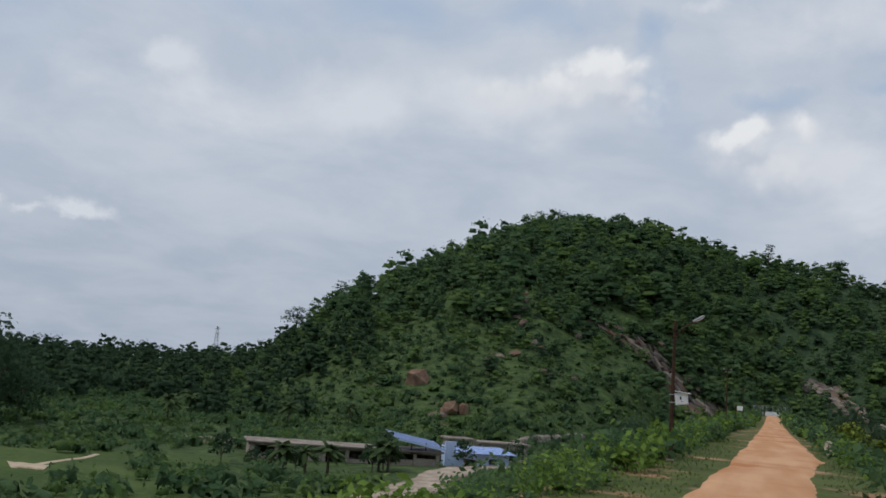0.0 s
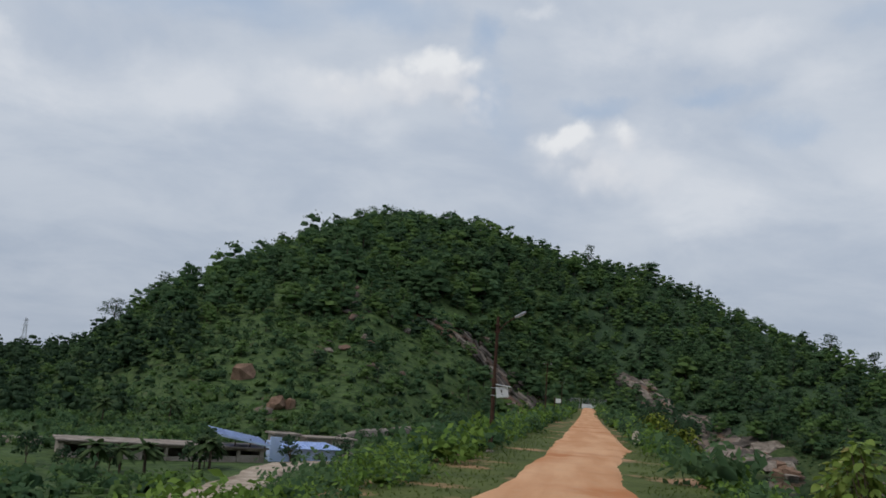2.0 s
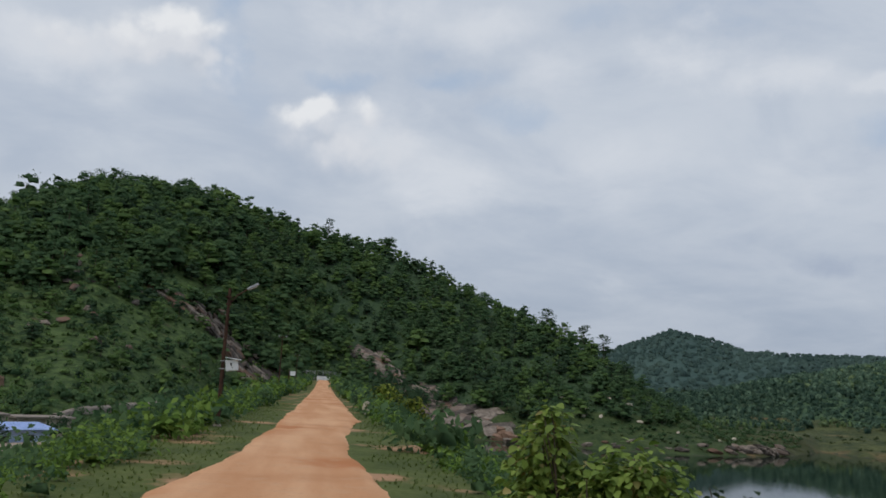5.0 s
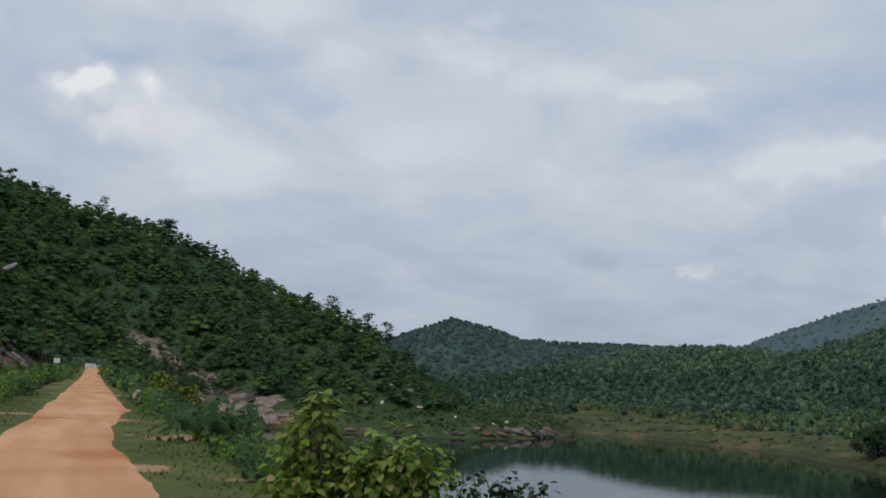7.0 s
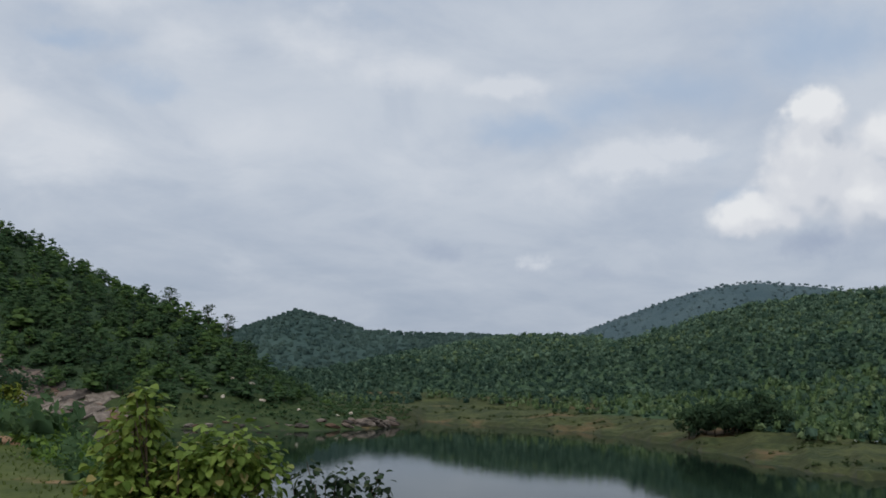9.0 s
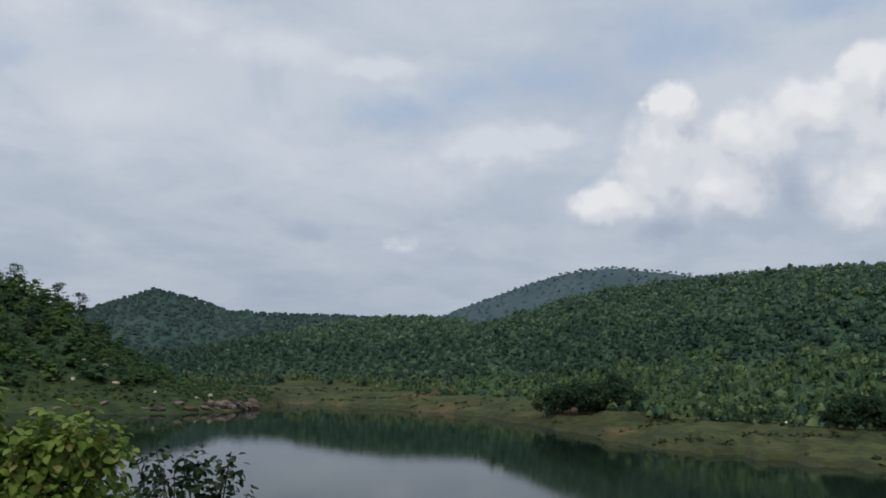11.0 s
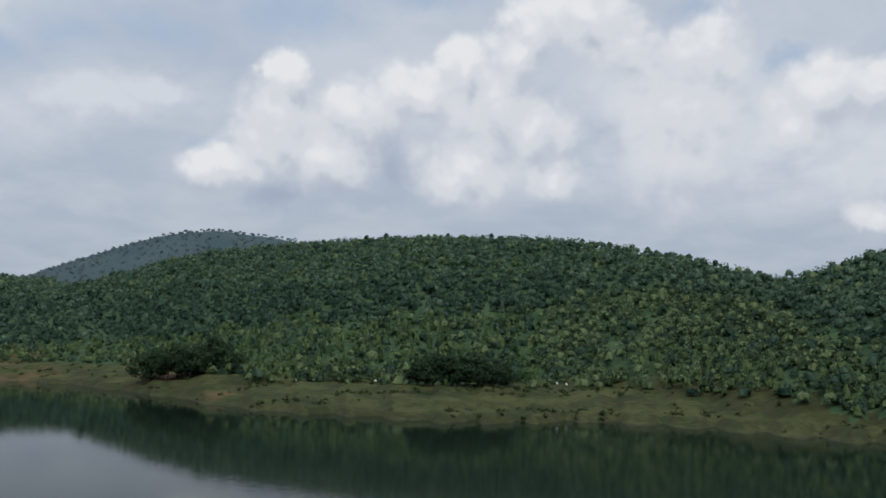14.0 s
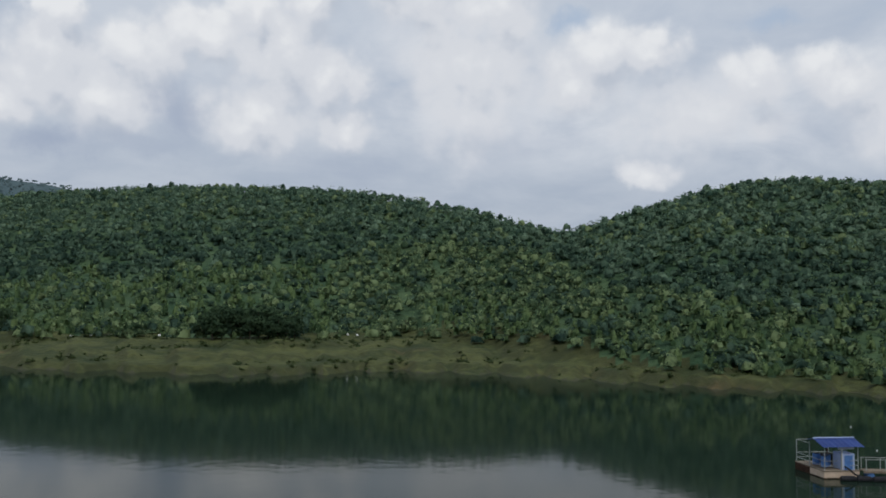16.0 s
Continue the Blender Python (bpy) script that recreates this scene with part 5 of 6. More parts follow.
# ------------------------------------------------------------ rocks
def rock_mesh(seed, n=26, flat=1.0):
    """An angular weathered rock about 2 across: the hull of scattered points, chipped."""
    rng = random.Random(seed)
    bm = bmesh.new()
    for k in range(n):
        v = Vector((rng.gauss(0, 1), rng.gauss(0, 1), rng.gauss(0, 1))).normalized()
        bm.verts.new((v.x * rng.uniform(0.75, 1.1), v.y * rng.uniform(0.75, 1.1), v.z * rng.uniform(0.7, 1.05) * flat))
    bmesh.ops.convex_hull(bm, input=list(bm.verts))
    loose = [v for v in bm.verts if not v.link_faces]
    bmesh.ops.delete(bm, geom=loose, context="VERTS")
    bmesh.ops.subdivide_edges(bm, edges=list(bm.edges), cuts=1, use_grid_fill=True)
    off = Vector((seed * 7.1, seed * 3.3, 0))
    for v in bm.verts:
        v.co += v.co.normalized() * 0.10 * noise.noise(v.co * 2.4 + off) - Vector((0, 0, 0.05 * noise.noise(v.co * 5 + off)))
    me = bpy.data.meshes.new("rock")
    bm.to_mesh(me)
    bm.free()
    return me


def slab_mesh(seed):
    """A broken ledge about 2 across: a block with chipped corners and split faces."""
    rng = random.Random(900 + seed)
    bm = bmesh.new()
    for sx in (-1, 1):
        for sy in (-1, 1):
            for sz in (-1, 1):
                for k in range(2):
                    bm.verts.new((sx * rng.uniform(0.55, 1.05), sy * rng.uniform(0.6, 1.05), sz * rng.uniform(0.6, 1.0) + 0.25 * sx * rng.random()))
    bmesh.ops.convex_hull(bm, input=list(bm.verts))
    bmesh.ops.delete(bm, geom=[v for v in bm.verts if not v.link_faces], context="VERTS")
    bmesh.ops.subdivide_edges(bm, edges=list(bm.edges), cuts=2, use_grid_fill=True)
    off = Vector((seed * 5.3, seed * 2.1, 4))
    for v in bm.verts:
        v.co += v.co.normalized() * (0.09 * noise.noise(v.co * 3.1 + off) + 0.05 * noise.noise(v.co * 8 + off))
    me = bpy.data.meshes.new("slab")
    bm.to_mesh(me)
    bm.free()
    return me


ROCKS = [rock_mesh(k) for k in range(9)]
SLABS = [slab_mesh(k) for k in range(9)]


def place_rock(name, label, az, d, size, mat, k, turn=0.0, tip=0.0, sink=0.35, group="", category="rock"):
    me = (SLABS if "slab" in name else ROCKS)[k % 9].copy()
    me.materials.append(mat)
    ob = new(name, me)
    x, y = polar(az, d)
    e = 2.0
    gx = (ground_z(x + e, y) - ground_z(x - e, y)) / (2 * e)
    gy = (ground_z(x, y + e) - ground_z(x, y - e)) / (2 * e)
    up = Vector((-gx, -gy, 1)).normalized()
    lay = Vector((0, 0, 1)).rotation_difference(up).to_matrix().to_4x4()
    ob.matrix_world = (Matrix.Translation((x, y, ground_z(x, y) + size[2] * (0.5 - sink))) @ lay @ Matrix.Rotation(turn, 4, "Z") @ Matrix.Rotation(tip, 4, "X")
                       @ Matrix.Diagonal((size[0] / 2, size[1] / 2, size[2] / 2, 1)))
    return tagged(ob, label, category, group)


def make_rocks():
    # two bare boulders on the lower hillside
    place_rock("boulder", "large reddish bare boulder on the green hillside", -1.0, 205, (7.0, 5.5, 5.6), M_BOULDER, 1, 0.3, 0.2, 0.3)
    place_rock("boulder", "reddish split boulder half hidden by scrub", 1.3, 181, (4.6, 4, 4.4), M_BOULDER, 2, 1.0, 0.2, 0.3)
    place_rock("boulder", "smaller reddish boulder leaning on its neighbour", 2.15, 182, (2.6, 2.6, 3.2), M_BOULDER, 3, 0.4, 0.1, 0.3)
    place_rock("boulder", "flat pale rock at the foot of a boulder", 0.5, 177, (4.4, 3, 1.8), M_SLAB, 4, 0.2, 0.1, 0.3)
    rng = random.Random(5)
    # long outcrop left of the road's end: thin streaks above, a broken dark face below
    for k in range(96):
        u = rng.random() ** 0.6
        az = 9.9 + 8.2 * u + rng.gauss(0, 0.5)
        d = float(np.interp(az, (9.9, 11.9, 14.2, 15.4, 17.8), (282, 275, 281, 274, 280))) + rng.gauss(0, 3 + 5 * u)
        wide = rng.uniform(1.0, 2.2) * (0.6 + 0.8 * u)
        place_rock("rock_slab", "grey-brown weathered rock ledge of a hillside outcrop", az, d, (wide, rng.uniform(3, 7) * (0.7 + 0.5 * u), rng.uniform(0.9, 1.7) + 0.8 * u), M_SLAB if k % 5 == 0 else M_ROCK,
                   k, rng.uniform(0.9, 1.7), rng.uniform(-0.1, 0.3), 0.32, "outcrop above the road's end")
    # outcrop right of the gate running down to the water
    for k in range(66):
        u = rng.random()
        az, d = 22.4 + 6.0 * u + rng.gauss(0, 0.22), 330 - 44 * u + rng.gauss(0, 3)
        place_rock("rock_slab", "pale brown rock slab stepping down the hill", az, d, (rng.uniform(1.4, 3.0), rng.uniform(5, 11), rng.uniform(0.9, 1.6)), M_SLAB if k % 3 == 1 else M_ROCK,
                   k + 2, rng.uniform(-0.15, 0.5), rng.uniform(-0.06, 0.1), 0.38, "outcrop beside the gate")
    for k in range(46):
        u = rng.random()
        az, d = 26.6 + 6.2 * u + rng.gauss(0, 0.2), 284 - 25 * u + rng.gauss(0, 5)
        place_rock("shore_slab", "broad pale rock slab sloping to the water", az, d, (rng.uniform(3, 7), rng.uniform(5, 10), rng.uniform(0.7, 1.3)), M_SLAB if k % 3 else M_ROCK, k + 4,
                   rng.uniform(0, 3), rng.uniform(-0.05, 0.1), 0.36, "slabs on the shore")
    for k in range(7):
        place_rock("shore_slab", "reddish tilted rock at the waterline", 32.0 + k * 0.16, 254 + rng.uniform(-2, 3), (rng.uniform(2, 4), rng.uniform(2, 4), rng.uniform(1.5, 2.6)), M_BOULDER, k,
                   rng.uniform(0, 3), 0.2, 0.25, "slabs on the shore")
    # loose rocks along the hill's foot and at the point
    for k in range(34):
        u = (k / 33) ** 0.55
        az = 33.5 + 15.6 * u + rng.gauss(0, 0.3)
        d = float(np.interp(az, [a for a, _ in SHORE], [b for _, b in SHORE])) + rng.uniform(0.5, 9)
        s = rng.uniform(0.5, 1.9) * (1.4 if u > 0.75 else 1)
        place_rock("shore_rock", "loose grey and white rock on the waterline", az, d, (s * 2.2, s * 0.7, s * 0.8), M_SLAB if k % 2 else M_ROCK, k, rng.uniform(-0.9, 0.3), rng.uniform(0.1, 0.7), 0.22,
                   "rocks along the water")
    for k in range(26):
        az = 46 + 3.2 * rng.random()
        d = float(np.interp(az, [a for a, _ in SHORE], [b for _, b in SHORE])) + rng.uniform(1, 9)
        place_rock("shore_rock", "long tilted grey rock on the stony point", az, d, (rng.uniform(3, 6.5), rng.uniform(0.9, 1.8), rng.uniform(1.0, 2.2)), M_SLAB if k % 3 else M_ROCK, k,
                   rng.uniform(-1.4, -0.2), rng.uniform(0.2, 0.9), 0.12, "rocks along the water")
    for k in range(12):
        az, d = rng.uniform(34, 47), rng.uniform(264, 284)
        place_rock("white_rock", "pale boulder in the grass above the water", az, d, (rng.uniform(1.2, 3), 1.4, rng.uniform(0.7, 1.2)), M_STONE, k, rng.uniform(0, 3), 0, 0.2, "pale boulders")
    # scree showing through the scrub
    for k in range(26):
        az, d = rng.uniform(2.5, 9.5), rng.uniform(212, 300)
        place_rock("hill_rock", "grey rock showing through hillside scrub", az, d, (rng.uniform(1.5, 4), rng.uniform(1.5, 4), rng.uniform(1.2, 2.4)), M_ROCK if k % 3 else M_SLAB, k, rng.uniform(0, 3), 0,
                   0.2, "rocks on the hillside")
    # pale stones on the far meadow
    for az, d in ((76.5, 214), (77.6, 216), (79.0, 214), (79.3, 214.5), (81.5, 212), (93, 205), (93.6, 206)):
        place_rock("meadow_stone", "small white stone on the far grassy bank", az, d, (1.1, 0.7, 0.6), M_FLOAT, int(az), 0.4, 0, 0.1, "white stones on the bank")


make_rocks()


# ------------------------------------------------------------ single trees, palms and bushes
def make_tree(name, label, x, y, size, seed, leaf_mat, group="", category="tree", **shape):
    t = thing(name, label, category, grounded(x, y, -0.05), 0, group)
    crown, wood = tree_parts(seed, **shape)
    mesh_part("trunk", (wood[0] * size, wood[1], wood[2]), M_BARK, t)
    mesh_part("crown", (crown[0] * size, crown[1], crown[2]), leaf_mat, t)
    return t


def make_single_trees():
    rng = random.Random(11)
    for az0, az1, d, n, tall in ((67.0, 73.2, 243, 12, 4.3), (83.8, 90.0, 203, 11, 3.6)):
        for k in range(n):
            az = az0 + (az1 - az0) * (k + 0.5) / n
            x, y = polar(az, d + rng.uniform(-4, 4) - 6 * (az - az0) / (az1 - az0))
            make_tree("tree", "dark round tree in a clump on the grassy bank", x, y, tall * rng.uniform(0.6, 1.1), 200 + k, M_LEAF_DARK, "tree clumps on the far bank",
                      clumps=44, per=16, leaf=0.13, tall=1.0, spread=1.05, flat=0.6)
    for az, d, size, tall in ((-27.2, 128, 6.0, 1.35), (-25.6, 134, 5.2, 1.0), (-24.2, 138, 4.2, 0.9), (-29.5, 120, 6, 1.3)):
        x, y = polar(az, d)
        make_tree("tree", "tall dark green tree on the low plain", x, y, size, 300 + int(d), M_LEAF_DARK, "tall trees on the plain", clumps=60, per=16, leaf=0.075, tall=tall, flat=0.4)
    # trees that stand out on the skyline of the hill
    for az, size, tall, seed, spread, leaf_mat in ((6.0, 3.9, 1.0, 1, 1.15, M_LEAF_DARK), (7.4, 3.6, 1.05, 2, 1.1, M_LEAF_DARK), (4.1, 2.6, 1.5, 3, 0.75, M_LEAF_HILL), (9.2, 2.6, 1.5, 4, 0.7, M_LEAF_HILL),
                                                   (11.3, 3.4, 1.0, 5, 1.3, M_LEAF_HILL), (12.9, 3.2, 1.05, 6, 1.2, M_LEAF_HILL), (1.9, 3.3, 1.0, 7, 1.2, M_LEAF_DARK), (20.4, 2.7, 1.4, 8, 0.7, M_LEAF_DARK),
                                                   (24.2, 3.0, 1.0, 9, 1.1, M_LEAF_DARK), (-5.0, 3.0, 1.1, 10, 1.1, M_LEAF_DARK), (-8.9, 3.2, 1.0, 12, 1.0, M_LEAF_DARK), (-6.3, 2.8, 1.3, 13, 0.9, M_LEAF_DARK),
                                                   (34.8, 2.7, 1.2, 14, 0.9, M_LEAF_DARK), (37.2, 2.7, 1.2, 15, 0.8, M_LEAF_DARK), (38.4, 2.6, 1.3, 16, 0.8, M_LEAF_DARK)):
        x, y = polar(az, float(np.interp(az, AZ_TABLE, MAIN_HILL.far)) - 3)
        make_tree("tree", "single tree standing out on the hill's skyline", x, y, size * 1.5, 400 + seed, leaf_mat, "skyline trees", clumps=46, per=14, leaf=0.075, tall=tall, spread=spread, flat=0.3)
    for az, d, size in ((-2.6, 99, 1.9), (-3.3, 97, 1.5), (2.4, 108, 1.5), (-9.6, 98, 1.0), (5.6, 126, 1.7), (-12.5, 100, 1.6), (-10.6, 97, 1.1), (-8.0, 96, 1.3)):
        x, y = polar(az, d)
        make_tree("tree", "small dark tree in front of the sheds", x, y, size, 350 + int(d), M_LEAF_DARK, "small trees by the sheds", clumps=26, per=10, leaf=0.15, tall=1.1, spread=0.85, flat=0.5)
    # bushes on the dam
    for s, n, size, leaf_mat, label in ((38.5, -5.2, 1.25, M_LEAF_DARK, "dark bushy shrub beside the lamp pole"), (25, -9.5, 0.75, M_LEAF_DARK, "dark shrub on the dam slope"),
                                        (33, -9, 0.7, M_LEAF_DARK, "dark shrub on the dam slope"), (44, -8.5, 0.9, M_LEAF_DARK, "dark shrub on the dam slope"),
                                        (71, 5.4, 2.7, M_LEAF_DARK, "dark spreading bush at the road edge"), (73, 7.4, 2.5, M_LEAF_DARK, "dark spreading bush at the road edge"),
                                        (67.5, 5.2, 1.7, M_LEAF_YELLOW, "yellow-green leafy bush at the road edge"), (69.0, 7.2, 1.9, M_LEAF_YELLOW, "yellow-green leafy bush at the road edge"),
                                        (205, 4.6, 1.7, M_LEAF_HILL, "green bush near the gate"), (240, 4.3, 1.6, M_LEAF_HILL, "green bush near the gate"), (225, -5.5, 1.7, M_LEAF_HILL, "green bush on the dam edge")):
        x, y = beside(s, n)
        make_tree("bush", label, x, y, size, 500 + int(s), leaf_mat, "", "bush", clumps=30, per=14, leaf=0.10, tall=0.75, spread=0.95, flat=0.7)


make_single_trees()


def make_palm(az, d, size, seed):
    rng = np.random.RandomState(seed)
    x, y = polar(az, d)
    t = thing("date_palm", "bushy dark date palm on the low plain", "palm", grounded(x, y, -0.1), rng.uniform(0, 6.28), "date palms")
    mesh_part("trunk", tube([(0, 0, -0.2), (0.05, 0, 1.0 * size), (0.1, 0.03, 1.9 * size)], 0.16, 0.12, 7), M_BARK, t)
    for k in range(22):
        a, e = rng.uniform(0, 6.283), rng.uniform(-0.5, 1.35)
        L = size * rng.uniform(1.0, 1.4)
        vs, fs = [], []
        steps = 7
        for i in range(steps + 1):
            u = i / steps
            r, z = L * u * math.cos(e) + L * 0.15 * u * u, L * u * math.sin(e) - L * 0.55 * u * u
            w = 0.26 * size * math.sin(math.pi * (0.12 + 0.85 * u))
            for q in (-1, 0, 1):
                vs.append((math.cos(a) * r - math.sin(a) * w * q, math.sin(a) * r + math.cos(a) * w * q, z - abs(q) * w * 0.45))
        for i in range(steps):
            for q in (0, 1):
                b = i * 3 + q
                fs.append((b, b + 1, b + 4, b + 3))
        v = np.array(vs) + np.array([0.1, 0.03, 1.9 * size])
        mesh_part("frond", (v, np.array(fs), None), M_PALM, t)


for az, d, size, seed in ((-8.7, 93, 1.5, 1), (-6.0, 90, 1.5, 2), (-7.4, 95, 1.25, 3), (-2.9, 97, 1.35, 4), (-2.3, 96, 1.5, 5), (-8.8, 165, 2.0, 6), (-14.8, 190, 2.2, 7), (-5, 172, 1.8, 8), (-16, 150, 2.0, 9)):
    make_palm(az, d, size, seed)


# ------------------------------------------------------------ the bush by the camera
def leaf_mesh(seed):
    """An ovate leaf 1 long, folded along its midrib and drooping."""
    rng = random.Random(seed)
    vs, fs = [], []
    steps = 6
    droop, fold = rng.uniform(0.1, 0.35), rng.uniform(0.12, 0.3)
    for i in range(steps + 1):
        u = i / steps
        w = 0.36 * math.sin(math.pi * u ** 0.75) ** 0.8
        z = -droop * u * u
        vs += [(u, -w, z + fold * w), (u, 0, z), (u, w, z + fold * w)]
    for i in range(steps):
        b = i * 3
        fs += [(b, b + 3, b + 4, b + 1), (b + 1, b + 4, b + 5, b + 2)]
    me = bpy.data.meshes.new("leaf")
    me.from_pydata(vs, [], fs)
    for p in me.polygons:
        p.use_smooth = True
    return me


def bush_leaf_material(name, dark, light, young):
    """Leaves that vary one by one."""
    m = bpy.data.materials.new(name)
    m.use_nodes = True
    t = m.node_tree
    p = t.nodes["Principled BSDF"]
    info = node(t, "ShaderNodeObjectInfo")
    geo = node(t, "ShaderNodeNewGeometry")
    n = node(t, "ShaderNodeTexNoise")
    t.links.new(geo.outputs["Position"], n.inputs["Vector"])
    n.inputs["Scale"].default_value, n.inputs["Detail"].default_value = 18, 5
    each = maths(t, "FRACT", maths(t, "ADD", info.outputs["Random"], geo.outputs["Random Per Island"]))
    v = maths(t, "ADD", maths(t, "MULTIPLY", each, 0.75), maths(t, "MULTIPLY", n.outputs[0], 0.3))
    c = blend(t, ramp(t, v, 0.1, 0.95, False), dark, light)
    c = blend(t, ramp(t, each, 0.9, 0.97), c, young)
    t.links.new(c, p.inputs["Base Color"])
    p.inputs["Roughness"].default_value, p.inputs["Specular IOR Level"].default_value = 0.5, 0.12
    tr = node(t, "ShaderNodeBsdfTranslucent")
    t.links.new(c, tr.inputs[0])
    mx = node(t, "ShaderNodeMixShader")
    mx.inputs[0].default_value = 0.35
    t.links.new(p.outputs[0], mx.inputs[1])
    t.links.new(tr.outputs[0], mx.inputs[2])
    t.links.new(mx.outputs[0], t.nodes["Material Output"].inputs[0])
    return m


def make_leafy_bush(label, at, lobes, count, leaf_size, mat, seed, stems=14):
    """Stems fan out from the base to the lobes; leaves of their own sit round each lobe."""
    rng = random.Random(seed)
    t = thing("bush", label, "bush", at)
    meshes = [leaf_mesh(seed * 10 + k) for k in range(6)]
    for me in meshes:
        me.materials.append(mat)
    for k in range(stems):
        c, r = lobes[k % len(lobes)]
        tip = Vector(c) + Vector((rng.uniform(-1, 1), rng.uniform(-1, 1), rng.uniform(-0.3, 1))) * r * 0.8
        base = Vector((rng.uniform(-0.15, 0.15), rng.uniform(-0.15, 0.15), -0.1))
        mid = base.lerp(tip, 0.55) + Vector((rng.uniform(-0.1, 0.1), rng.uniform(-0.1, 0.1), 0.08))
        mesh_part("stem", tube([tuple(base), tuple(mid), tuple(tip)], 0.018, 0.005, 6), M_BARK, t)
    weights = [r ** 2 for _, r in lobes]
    rest_v, rest_f, o = [], [], 0
    shapes = [(np.array([v.co[:] for v in me.vertices]), np.array([p.vertices[:] for p in me.polygons])) for me in meshes]
    for k in range(count):
        c, r = rng.choices(lobes, weights)[0]
        d = Vector((rng.gauss(0, 1), rng.gauss(0, 1), rng.gauss(0, 0.8))).normalized()
        own = k < 290
        p = Vector(c) + d * r * (rng.uniform(0.75, 1.05) if own else rng.uniform(0.2, 0.95))
        yaw = math.atan2(d.y, d.x) + rng.uniform(-0.9, 0.9)
        pitch = rng.uniform(0.0, 0.9) - d.z * 0.5
        s = leaf_size * rng.uniform(0.6, 1.25)
        m = Matrix.Translation(p) @ Matrix.Rotation(yaw, 4, "Z") @ Matrix.Rotation(pitch, 4, "Y") @ Matrix.Rotation(rng.uniform(-0.6, 0.6), 4, "X") @ Matrix.Scale(s, 4)
        if own:
            ob = new("leaf", meshes[k % 6])
            ob.parent, ob.matrix_local = t, m
        else:
            v, f = shapes[k % 6]
            a = np.array(m)
            rest_v.append(v @ a[:3, :3].T + a[:3, 3])
            rest_f.append(f + o)
            o += len(v)
    if rest_v:
        mesh_part("inner_leaves", (np.concatenate(rest_v), np.concatenate(rest_f), None), mat, t, kind="stuff")
    return t


M_BUSH = bush_leaf_material("broad_bush_leaves", (0.075, 0.13, 0.02), (0.27, 0.36, 0.08), (0.36, 0.31, 0.12))
M_SHRUB = bush_leaf_material("small_shrub_leaves", (0.012, 0.026, 0.012), (0.045, 0.075, 0.03), (0.09, 0.11, 0.05))


def make_near_bushes():
    x, y = polar(36.6, 9.5)
    # lobes: across the line of sight, along it, height
    a = radians(36.6)
    def lobe(u, v, z, r):
        return ((u * math.cos(a) + v * math.sin(a), -u * math.sin(a) + v * math.cos(a), z), r)
    g = ground_z(x, y)
    up = 12.3 - g
    lobes = [lobe(-0.30, 0, up + 1.32, 0.26), lobe(-0.34, 0.1, up + 1.02, 0.38), lobe(-0.42, 0, up + 0.70, 0.42), lobe(0.50, -0.1, up + 0.98, 0.38), lobe(0.74, 0.0, up + 0.80, 0.38), lobe(0.30, -0.1, up + 0.88, 0.36),
             lobe(0.15, 0, up + 0.75, 0.42), lobe(0.35, -0.2, up + 0.45, 0.45), lobe(-0.2, -0.2, up + 0.35, 0.5), lobe(0.75, 0.1, up + 0.35, 0.40), lobe(-0.5, 0, up + 0.25, 0.45), lobe(-0.31, 0, up + 1.52, 0.13)]
    make_leafy_bush("broad-leaved bright green bush on the dam shoulder", (x, y, g), lobes, 4400, 0.10, M_BUSH, 3, 26)
    x, y = polar(46.2, 11.5)
    a = radians(46.2)
    g = ground_z(x, y)
    up = 12.2 - g
    lobes = [lobe(-0.42, 0, up + 0.66, 0.22), lobe(0.05, 0, up + 0.62, 0.22), lobe(0.40, 0.1, up + 0.58, 0.20), lobe(-0.25, 0, up + 0.36, 0.3), lobe(0.2, 0, up + 0.35, 0.3), lobe(0.5, 0, up + 0.25, 0.24),
             lobe(0, 0, up + 0.05, 0.4)]
    make_leafy_bush("dark small-leaved shrub on the dam slope", (x, y, g), lobes, 620, 0.10, M_SHRUB, 8, 20)


make_near_bushes()


